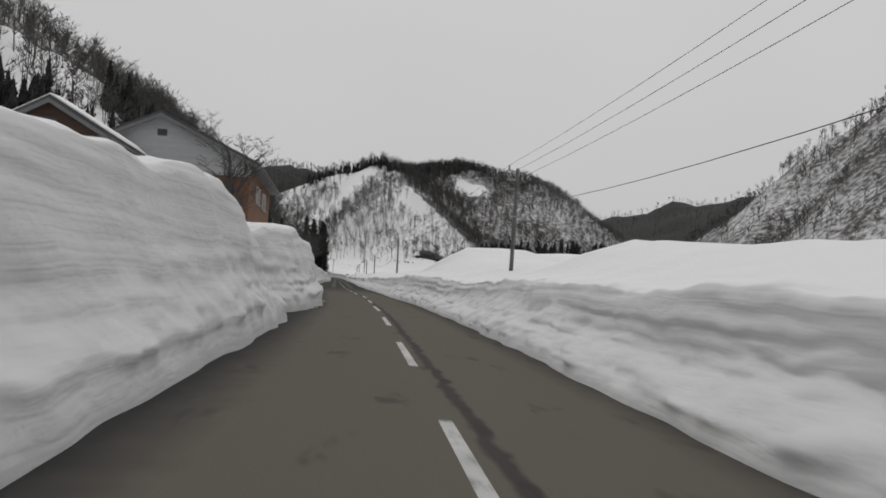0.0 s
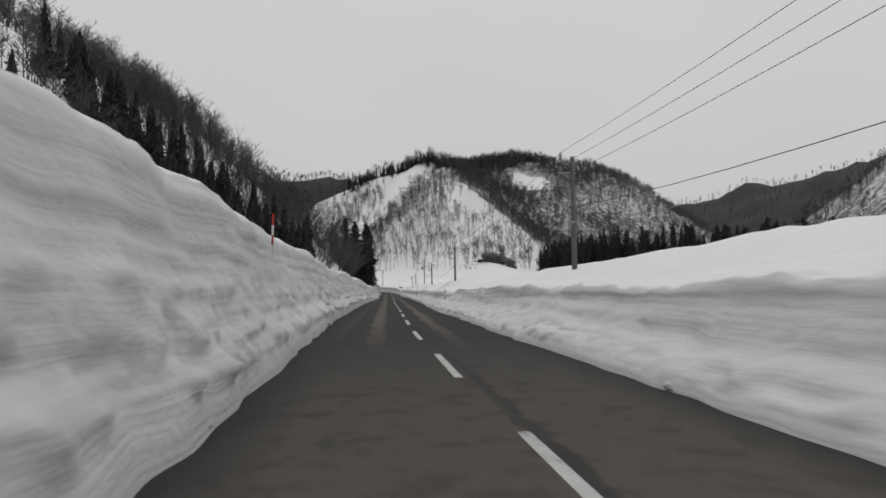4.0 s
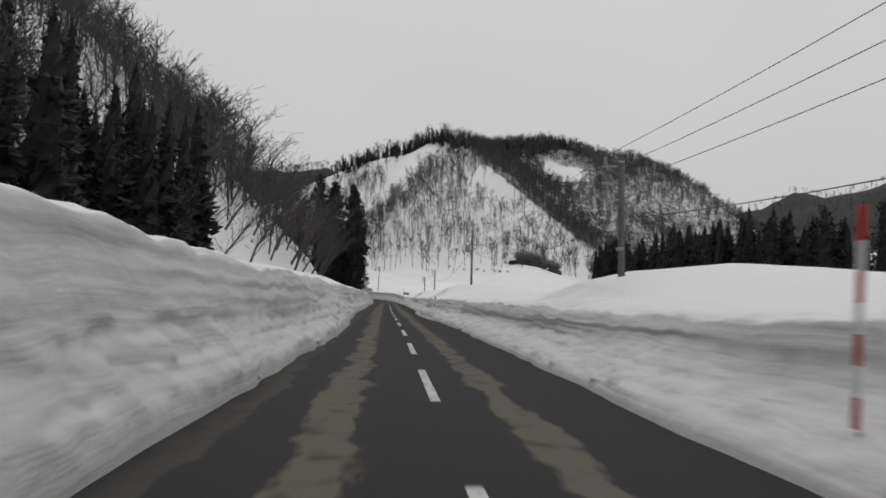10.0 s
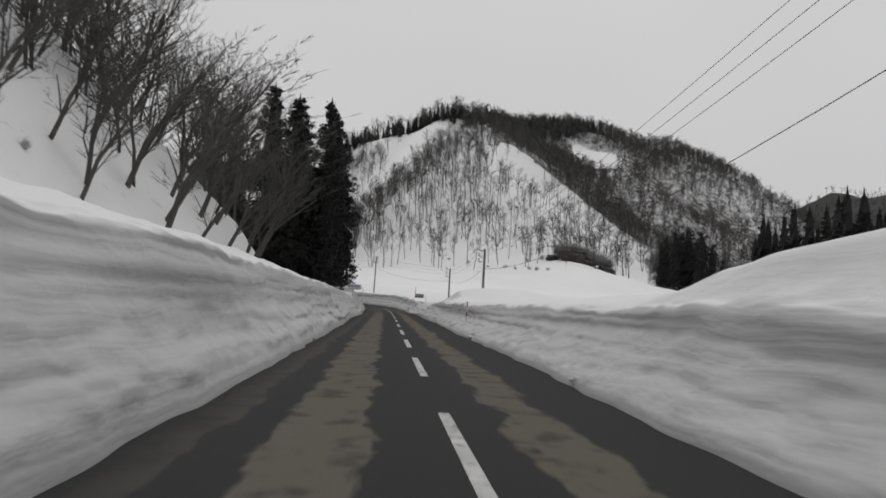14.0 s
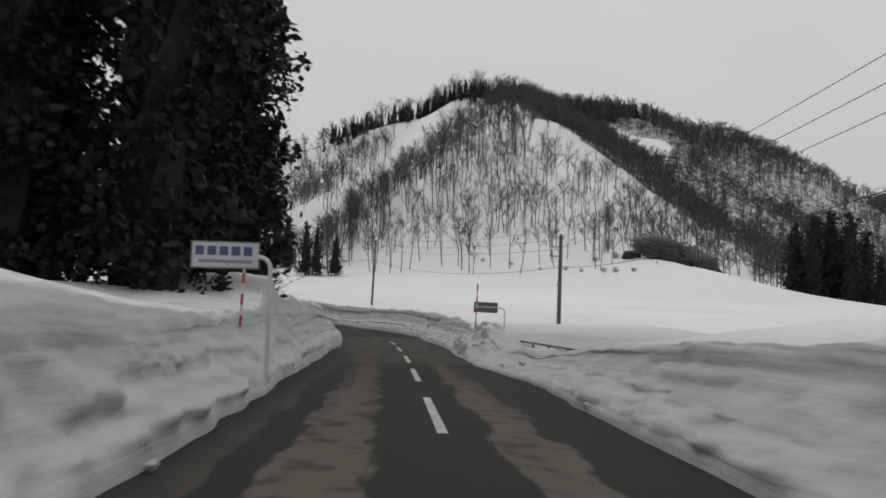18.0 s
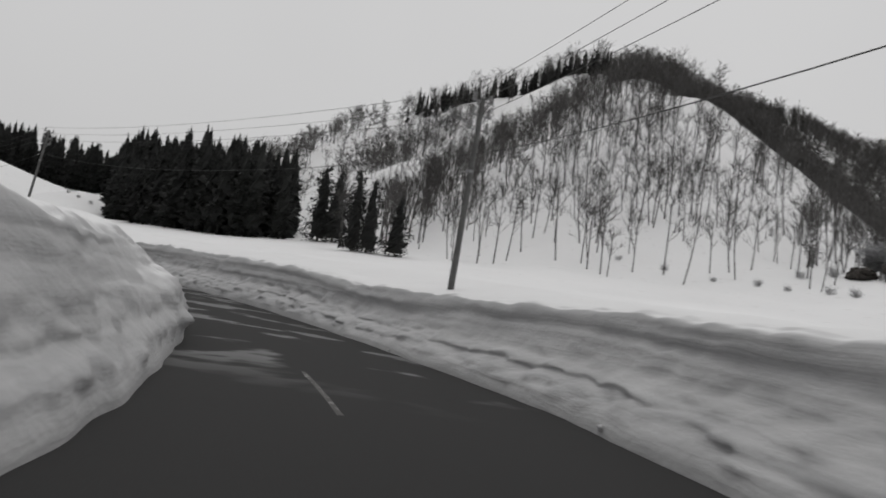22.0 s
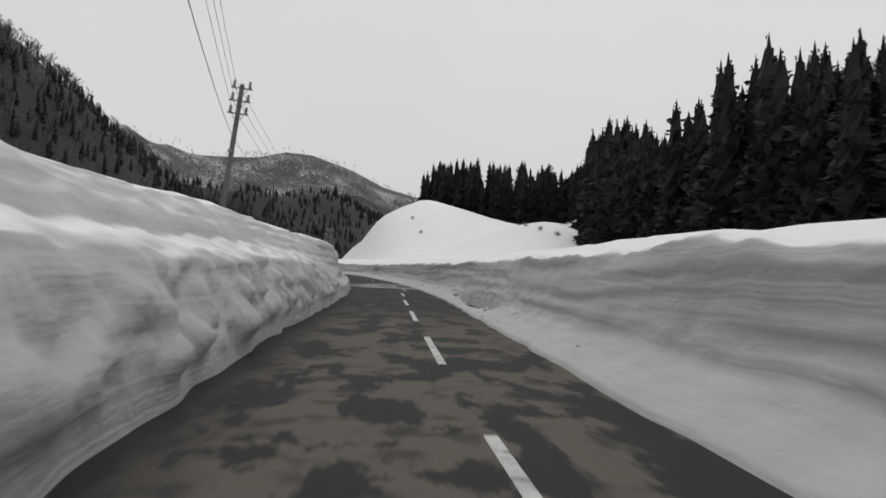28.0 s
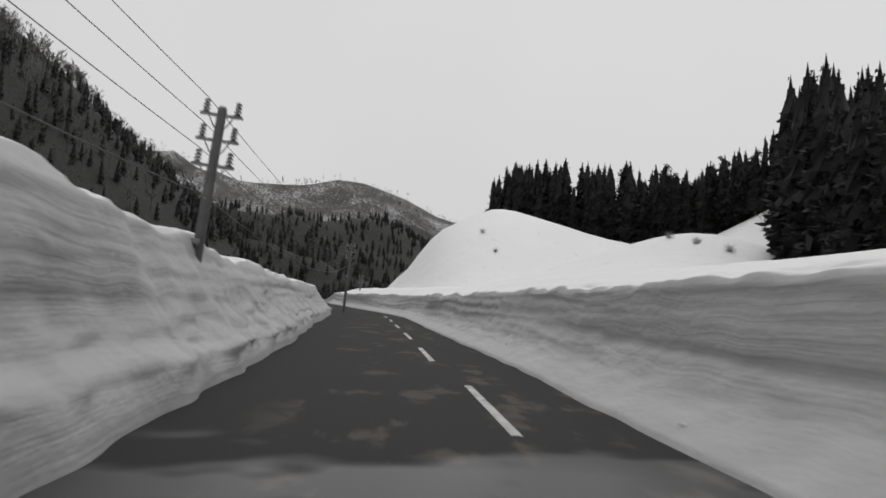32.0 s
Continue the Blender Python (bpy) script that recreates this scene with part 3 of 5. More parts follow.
def east_side(x, y):
    return sstep(-4, 4, x - np.interp(y, *GULLY_EAST)) * (y > 560)


def open_glade(x, y):
    """The bare snow high on the eastern side."""
    return np.exp(-(((x + 15) / 15) ** 2 + ((y - 704) / 15) ** 2) ** 2)



def ground_z(x, y):
    """Height of the snow away from the road."""
    x, y = np.asarray(x, float), np.asarray(y, float)
    shape = x.shape
    x, y = x.ravel(), y.ravel()
    s, u = along(x, y)
    sc = np.clip(s, -70, 760)
    off = np.abs(u) + np.maximum(s - (S_END - 25), 0)
    base = road_z(sc) * np.clip(1.2 - off / 900, 0, 1.0)
    left = base + BACK_L(sc) + 0.03 * np.maximum(off - 14, 0)
    right = base + BACK_R(sc) + 0.012 * np.minimum(np.maximum(off - 14, 0), 150) + 0.085 * sstep(430, 480, sc) * np.clip(off - 14, 0, 60)
    z = np.where(u < 0, left, right)
    z = z + 0.5 * fbm(x / 26, y / 26, 5, 3) * sstep(10, 40, off)
    # the wooded slope on the left
    rise = np.maximum(-u - HILL_FOOT_L(sc), 0) * np.where(s < 400, 0.86, 1.0)
    cap = np.where(s < 400, 125.0, 160.0)
    rise = cap * (1 - np.exp(-rise / cap)) * np.where(s < 400, 1.21, 1.12)
    rise = rise * (1 + 0.10 * fbm(x / 60, y / 60, 9, 3)) + sstep(3, 20, rise) * 1.2 * fbm(x / 14, y / 14, 8, 3)
    rise = np.where((s > -260), rise, 0) * sstep(-240, -120, s)
    z = z + np.where(u < 0, rise, 0)
    rough = 1 + 0.05 * fbm(x / 45, y / 45, 3, 3)
    for crest, slope in ((MAIN_CREST, 0.72), (MAIN_SPUR, 0.78), (RIB, 0.85), (WEST_SPUR, 0.75), (EAST_SPUR, 0.70), (BACK_CREST, 0.6), (RIGHT_CREST, 0.95), (FAR_RIGHT, 0.5), (FAR_PEAK, 0.55), (FAR_SHOULDER, 0.5), (FAR_WEST, 0.5), (LEFT_CREST, 0.9), (KNOLL, 0.42)):
        h = ridge(x, y, crest, slope)
        h = h * rough + 2.5 * fbm(x / 30, y / 30, 21, 3) * sstep(5, 30, h)
        z = smax(z, h, 3.0)
    # two bare mounds beside the road ahead, the first with a long back
    z = smax(z, ridge(x, y, [(-270, 627, 36.4), (-254, 641, 30.5), (-232, 655, 24)], 0.60) + 0.8 * vnoise(x / 9, y / 9, 33) * sstep(14, 30, z), 0.8)
    d = np.hypot(x + 218, y - 608)
    z = smax(z, 25.8 - 0.42 * (np.sqrt(d * d + 40) - 6.3), 1.2)
    # bench of the cedar wood behind them
    z = smax(z, ridge(x, y, [(-300, 662, 38), (-245, 668, 34), (-205, 620, 20), (-150, 575, 13), (-110, 545, 9)], 0.45), 2.0)
    # the road's own cutting
    low = road_z(sc) - 1.2
    z = low + (z - low) * sstep(0.0, 1.0, (off - 7.5) / (7.0 + np.maximum(sc - 600, 0) * 0.10))
    return z.reshape(shape)


# ---- ground: one sheet out to the horizon ----
def graded(lo, hi, fine_lo, fine_hi, step, growth):
    inner = list(np.arange(fine_lo, fine_hi + step, step))
    a, d, left = fine_lo, step, []
    while a > lo:
        d *= growth
        a -= d
        left.append(a)
    b, d, right = inner[-1], step, []
    while b < hi:
        d *= growth
        b += d
        right.append(b)
    return np.array(left[::-1] + inner + right)


GX = graded(-4200, 4200, -330, 130, 3.3, 1.045)
GY = graded(-2600, 4600, -40, 740, 3.3, 1.045)
gx, gy = np.meshgrid(GX, GY)
gz = ground_z(gx, gy)
far = np.hypot(gx + 60, gy - 350)
gz = gz * (1 - sstep(1800, 3600, far)) + 20 * sstep(1800, 3600, far)
ground = new("ground", grid_mesh("ground", np.stack([gx, gy, gz], -1), SNOW))
gs, gu = along(gx.ravel(), gy.ravel())
gs, gu = gs.reshape(gx.shape), gu.reshape(gx.shape)
cover = np.zeros(gx.shape, np.int32)
cover[(gx > 100) & (gy < 690) & (gz > 14)] = 1
cover[(gu < 0) & (gs < 385) & (gz > 62)] = 1
cover[(east_side(gx, gy) > 0.5) & (gy < 900) & (gz > 14) & (gx < 130) & (open_glade(gx, gy) < 0.4)] = 4
cover[(in_gully(gx, gy) > 0.5) & (gz > 14)] = 1
cover[(gu < 0) & (gs > 405) & (-gu > HILL_FOOT_L(np.clip(gs, -70, 760)) + 3)] = 2
cover[(gu < -30) & (gs > 440) & (gx < -200) & (gz > 24)] = 2
cover[(gx < -310) & (np.abs(gu) > 22)] = 2
cover[(gy > 900) & (gx > -100) & (gz > 24)] = 2
cover[(gy > 900) & (gx > -760) & (gx <= -100) & (gz > 24)] = 2
cover[(gx < -400) & (gz > 18) & (gy > 500)] = 2
cover[(gx < -820) & (gz > 140)] = 3
ground.data.materials.append(BRUSH_SNOW)
ground.data.materials.append(FAR_WOODS)
ground.data.materials.append(PEAK_WOODS)
ground.data.materials.append(THIN_BRUSH)
ground.data.polygons.foreach_set("material_index", cover[:-1, :-1].ravel())
tagged(ground, "deep untracked snow over fields and wooded hills", "ground", kind="structure")


def drop(x, y):
    """Height of the built ground at one place."""
    return float(ground_z(np.array([x]), np.array([y]))[0])


# ---- road ----
rs = np.arange(-68, S_END - 4, 1.0)
ru = np.linspace(-6.0, 5.5, 24)
RS, RU = np.meshgrid(rs, ru, indexing="ij")
crown = -0.02 * np.abs(RU)
road = new("road", grid_mesh("road", on_road(RS, RU, crown)[:, ::-1], ASPHALT, np.stack([RS, RU], -1)[:, ::-1]))
tagged(road, "two-lane asphalt road with dried grit and wet patches", "road", kind="structure")


def strip(s0, s1, u0, u1, lift=0.006, n=6):
    """A painted strip that follows the road."""
    a = np.linspace(s0, s1, n)
    uu = np.array([u0, u0 + 0.02, u1 - 0.02, u1])
    A, U = np.meshgrid(a, uu, indexing="ij")
    lifts = np.where((U == u0) | (U == u1), 0.001, lift)
    return on_road(A, U, -0.02 * np.abs(U) + lifts)[:, ::-1]


DASHES = [-16.7, -6.7, 3.3, 13.3, 24.5, 35.1, 46, 56.5, 67.1, 77.1, 87.2, 97.4, 107.6, 117.7, 127.5, 137.4, 147.2, 156.9, 166.8, 176.9, 187.1, 197.1, 206.4, 216.2, 226.3, 236, 245.2, 255, 265,
          274.8, 284, 293.3, 303.3, 313.6, 323.5, 333.6, 342.8, 351.8, 360.2, 369.8, 378.8, 390, 401, 433, 444, 455, 465.5, 475.9, 486, 496, 505.2, 515.3, 525.4, 535.7, 545.3, 555.2, 565, 575, 585, 595]
PAINT_OFF = table([(-70, 0), (20, 0.05), (35, 0.12), (46, 0.22), (57, 0.40), (63, 0.40), (68, 0.2), (80, 0.2), (95, 0), (140, -0.05), (160, -0.16), (172, -0.17), (190, 0), (375, 0.08), (385, 0.2), (395, 0), (485, -0.05), (497, -0.12), (508, -0.12), (518, 0.03), (527, 0.55), (538, 0.55), (547, 0.15), (557, -0.1), (600, -0.1)])
for d in DASHES:
    mid_u = float(PAINT_OFF(d + 2.4))
    half = 0.045 if 388 < d < 440 else 0.062 if d > 440 else 0.07
    part("centre_dash", grid_mesh("centre_dash", strip(d, d + 4.9, mid_u - half, mid_u + half), GHOST_PAINT if 388 < d < 440 else FAINT_PAINT if 438 < d < 470 else PAINT), road)
for s0, s1, u in ((366, 391, 2.72), (374, 391, -2.85)):
    part("edge_line", grid_mesh("edge_line", strip(s0, s1, u - 0.07, u + 0.07, n=30), FAINT_PAINT), road)


# snow poles: place along and beside the road, height of top and foot
SNOW_POLES = [(136.7, 3.4, 1.34, 0.45), (192.5, 3.2, 2.23, 0.4), (250.4, 3.15, 1.46, 0.5), (302.4, 3.4, 1.38, 0.45), (392.4, 3.9, 1.42, 0.5), (371.0, 3.5, 3.1, 0.6), (98.9, -4.3, 3.65, 2.2), (353.0, -4.3, 3.0, 0.9)]


# ---- snow banks cut by the plough ----
def bank(name, side, foot, top, back, label, seed):
    s = np.r_[np.arange(-66, -4, 1.0), np.arange(-4, 590, 0.21), np.arange(590, 600, 0.5), np.arange(600, S_END - 6, 1.0)]
    # width from the foot against share of the height
    if side < 0:
        wk = [0, 0.20, 0.45, 0.62, 0.78, 0.92, 1.05, 1.15, 1.30, 1.55, 2.0, 2.8, 4.2, 6.2, 8.6, 11, 13.5]
        hk = [0, 0.16, 0.26, 0.36, 0.52, 0.68, 0.84, 0.92, 0.97, 1.0, 1.02, 1.04, 1.05, 1.07, 1.08, 1.09, 1.10]
    else:
        wk = [0, 0.20, 0.50, 0.85, 1.05, 1.15, 1.24, 1.33, 1.45, 1.70, 2.2, 3.0, 4.4, 6.4, 8.8, 11, 13.5]
        hk = [0, 0.12, 0.24, 0.36, 0.46, 0.60, 0.75, 0.88, 0.95, 0.99, 1.02, 1.04, 1.05, 1.07, 1.08, 1.09, 1.10]
    def profile(wk, hk):
        arc = np.r_[0, np.cumsum(np.hypot(np.diff(wk), 1.6 * np.diff(hk)))]
        arc2 = np.r_[np.linspace(0, arc[9], 38)[:-1], arc[9:10], np.linspace(arc[9], arc[11], 6)[1:], arc[12:]]
        return np.interp(arc2, arc, wk)[None, :], np.interp(arc2, arc, hk)[None, :]

    du, share0 = profile(wk, hk)
    S = np.repeat(s[:, None], du.shape[1], 1)
    if side < 0:
        # past the bend a rough lower wall, a ledge, and smooth snow set back above it
        du2, share2 = profile([0, 0.12, 0.25, 0.34, 0.42, 0.48, 0.62, 1.05, 1.5, 2.0, 2.5, 3.2, 4.6, 6.4, 8.6, 11, 13.5],
                              [0, 0.16, 0.30, 0.40, 0.47, 0.50, 0.54, 0.63, 0.79, 0.94, 1.0, 1.03, 1.05, 1.07, 1.08, 1.09, 1.10])
        part2 = sstep(398, 412, S) * (1 - sstep(500, 520, S))
    else:
        # a smooth ramp at the foot of the wall past the bend
        du2, share2 = profile([0, 0.25, 0.60, 0.95, 1.12, 1.22, 1.30, 1.38, 1.50, 1.75, 2.2, 3.0, 4.4, 6.4, 8.8, 11, 13.5],
                              [0, 0.05, 0.12, 0.22, 0.38, 0.55, 0.72, 0.86, 0.95, 0.99, 1.02, 1.04, 1.05, 1.07, 1.08, 1.09, 1.10])
        part2 = sstep(440, 465, S)
    DU, FR = du * (1 - part2) + du2 * part2, share0 * (1 - part2) + share2 * part2
    H = top(S) * FR * (1 + (0.05 if side < 0 else 0.0) * part2)
    # level snow further off
    blend = sstep(1.5, 8.0, DU) if side < 0 else sstep(1.6, 6.5, DU)
    H = H * (1 - blend) + (back(S) + 0.0) * blend
    f = foot(S) + 0.07 * vnoise(S / 1.3, 0 * S, seed) + 0.08 * vnoise(S / 9, 0 * S, seed + 1)
    face = sstep(0.02, 0.2, FR) * (1 - sstep(1.5, 3.0, DU))
    # ledges left by each pass of the plough
    Z = H + 0.22 * vnoise(S / 11, 0 * S, seed + 2) + 0.07 * vnoise(S / 3.5, H * 1.5, seed + 9)
    over = 0.05 * vnoise(S / 26, Z * 3.1, seed + 3)
    # shadowed grooves under harder layers
    share = FR + 0.022 * vnoise(S / 12, 0 * S, seed + 21) + 0.010 * vnoise(S / 1.2, 0 * S, seed + 22)
    for k, (at, deep) in enumerate(((0.30, 0.05), (0.46, 0.025), (0.55, 0.025), (0.64, 0.035), (0.72, 0.04), (0.80, 0.045), (0.87, 0.045), (0.93, 0.04))):
        d = share - at - 0.03 * vnoise(S / 40 + k, 0 * S, seed + 30 + k)
        strength = np.clip(0.55 + 0.9 * vnoise(S / 13 + 3 * k, 0 * S, seed + 40 + k), 0, 1)
        over = over + deep * strength * np.where(d > 0, np.exp(-(d / 0.012) ** 2), np.exp(-(d / 0.045) ** 2))
    ledge = over + 0.035 * vnoise(S / 14, Z * 7.5, seed + 4) + 0.02 * vnoise(S / 5, Z * 14, seed + 14)
    chunk = np.abs(fbm(S / 0.75, Z * 1.9, seed + 5, 3))
    rough = 0.5 + 0.5 * vnoise(S / 17, 0 * S, seed + 15)
    lumps = -0.20 * chunk * (0.10 + 0.9 * (1 - sstep(0.22, 0.55 + 0.25 * rough, FR))) * (0.5 + 0.8 * rough) + 0.06 * fbm(S / 2.4, Z, seed + 6, 2)
    crumb = fbm(S / 0.36, Z * 3.4, seed + 50, 2) * (1 - sstep(0.35, 0.8, FR)) * (0.3 + 0.7 * rough)
    lumps = lumps + 0.055 * crumb
    lumps = lumps * (1 + (0.15 if side < 0 else -0.75) * part2)
    swell = 0.22 * vnoise(S / 9.5, 0 * S, seed + 7) * sstep(0.3, 0.8, FR)
    U = f + DU + face * (ledge + lumps) + (1 - sstep(2.5, 8, DU)) * swell
    crest = sstep(0.75, 1.0, FR) * (1 - sstep(4, 11, DU))
    H = H + crest * (0.10 * fbm(S / 4.5, DU / 3, seed + 8, 3)) + face * 0.05 * fbm(S / 0.8, DU * 3, seed + 10, 3)
    H = H + sstep(2, 5, DU) * 0.10 * fbm(S / 3.2, DU / 2.4, seed + 12, 3)
    for a, b, edge in ((238, 265, 0.36), (497, 519, 0.80)) if side > 0 else ():
        zone = sstep(a, a + 9, S) * (1 - sstep(b - 12, b, S))
        U = U + 0.035 * zone * fbm(S / 3.1, 0 * S, 77, 3)
        thin = (1 - sstep(edge + 0.02, edge + 0.12, DU)) * zone
        H = H * (1 - thin) + thin * np.where(DU < edge - 0.20 + 0.08 * vnoise(S / 2.3, 0 * S, 79), 0.03 + 0.025 * vnoise(S / 0.5, DU * 4, 78), -0.18)
    if side > 0:
        heap = sstep(364.5, 367, S) * (1 - sstep(373, 375, S)) * sstep(0.1, 0.5, DU) * (1 - sstep(1.3, 2.4, DU))
        H = H + heap * (0.28 + 0.42 * np.abs(fbm(S / 0.9, DU * 1.1, 55, 3)))
    if side > 0:
        for at, more, wide in ((162, 0.9, 6), (211, 0.7, 7), (270, 0.95, 8), (333, 1.1, 6)):
            H = H + more * np.exp(-((S - at) / wide) ** 2) * sstep(1.3, 3.6, DU) * (1 - sstep(9, 13, DU))
    for at in (s0 for s0, u0, _, _ in SNOW_POLES if side * u0 > 0):
        notch = np.exp(-((S - at) / 0.75) ** 4)
        U = U + 0.55 * notch * sstep(0.35, 0.6, FR) * (1 - sstep(3, 6, DU))
        H = H - 0.16 * notch * sstep(0.5, 0.9, FR) * (1 - sstep(1.8, 3.2, DU))
    H[:, 0] = -0.12
    H[:, -1] -= 0.8
    U = np.maximum(U, foot(S) - 0.30)
    xyz = on_road(S, side * U, H)
    uv = np.stack([S, H], -1)
    if side > 0:
        xyz, uv = xyz[:, ::-1], uv[:, ::-1]
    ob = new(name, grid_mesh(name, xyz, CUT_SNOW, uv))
    return tagged(ob, label, "snow bank", kind="structure")


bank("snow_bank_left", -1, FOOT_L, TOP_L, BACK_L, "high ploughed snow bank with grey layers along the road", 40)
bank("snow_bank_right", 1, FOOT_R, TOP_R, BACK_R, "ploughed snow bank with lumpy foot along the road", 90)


# ---- trees ----
def limb(verts, tris, a, b, r0, r1, sides=3):
    """A tapered twig as a thin prism."""
    d = b - a
    n = np.linalg.norm(d)
    if n < 1e-6:
        return
    d = d / n
    e = np.cross(d, [0.3, 0.5, 0.81])
    e = e / (np.linalg.norm(e) + 1e-9)
    f = np.cross(d, e)
    k = len(verts)
    for p, r in ((a, r0), (b, r1)):
        for j in range(sides):
            w = 2 * math.pi * j / sides
            verts.append(p + r * (math.cos(w) * e + math.sin(w) * f))
    for j in range(sides):
        j2 = (j + 1) % sides
        tris.append((k + j, k + j2, k + sides + j2))
        tris.append((k + j, k + sides + j2, k + sides + j))


def blade(verts, tris, a, b, w):
    """A twig as one thin triangle pair, turned about its axis."""
    d = b - a
    side = np.cross(d, [math.sin(37 * a[0] + b[1]), math.cos(23 * a[1]), 0.4])
    side = side / (np.linalg.norm(side) + 1e-9) * w
    k = len(verts)
    verts += [a - side, a + side, b]
    tris.append((k, k + 1, k + 2))


def bare_tree_data(seed, height, levels, forks, thick, spread=0.55, bend=0.0, stems=1, fine=0, twig=0.010, extra=0):
    """Points and triangles of trunk and of twigs of a leafless tree that stands at the origin."""
    rng = random.Random(seed)
    tv, tt, cv, ct = [], [], [], []

    def grow(p, d, length, r, level):
        steps = 5 if level == 0 else ((3 if level == 1 and fine < 2 else 2) if level < levels else 1)
        q = p
        for k in range(steps):
            d = d + np.array([rng.gauss(0, 0.14), rng.gauss(0, 0.14), rng.gauss(0.03, 0.07)])
            if level == 0:
                d = d + np.array([bend * (1 - k / steps) * 0.5, 0, 0.08])
            d = d / np.linalg.norm(d)
            q2 = q + d * length / steps
            ra, rb = r * (1 - 0.55 * k / steps), r * (1 - 0.55 * (k + 1) / steps)
            if level == 0:
                limb(tv, tt, q, q2, ra, rb, 6)
            elif level < levels - fine:
                limb(cv, ct, q, q2, ra, rb, 3)
            else:
                blade(cv, ct, q, q2, max(ra, twig))
            q = q2
            if level < levels and (level > 0 or k >= 1):
                for _ in range(forks + (extra if level == levels - 1 else 0) if level else forks + 1):
                    w = rng.uniform(0, 2 * math.pi)
                    tilt = rng.uniform(0.35, 1.0) * spread * 1.6
                    side = np.array([math.cos(w), math.sin(w), 0.0])
                    nd = d * math.cos(tilt) + side * math.sin(tilt)
                    nd[2] = abs(nd[2]) * 0.9 + 0.12
                    start = q2 - d * rng.uniform(0, length / steps)
                    grow(start, nd / np.linalg.norm(nd), length * rng.uniform(0.36, 0.58), rb * rng.uniform(0.4, 0.6), level + 1)

    for j in range(stems):
        w = 2 * math.pi * j / stems + seed
        lean = np.array([math.cos(w) * 0.28 + bend, math.sin(w) * 0.28, 1.0]) if stems > 1 else np.array([bend * 0.6, 0.02, 1.0])
        grow(np.array([0.0, 0.0, -0.4]), lean / np.linalg.norm(lean), height * 0.62 * (1 if j == 0 else rng.uniform(0.6, 0.95)), thick * (1 if j == 0 else 0.75), 0)
    return np.array(tv), np.array(tt), np.array(cv), np.array(ct)


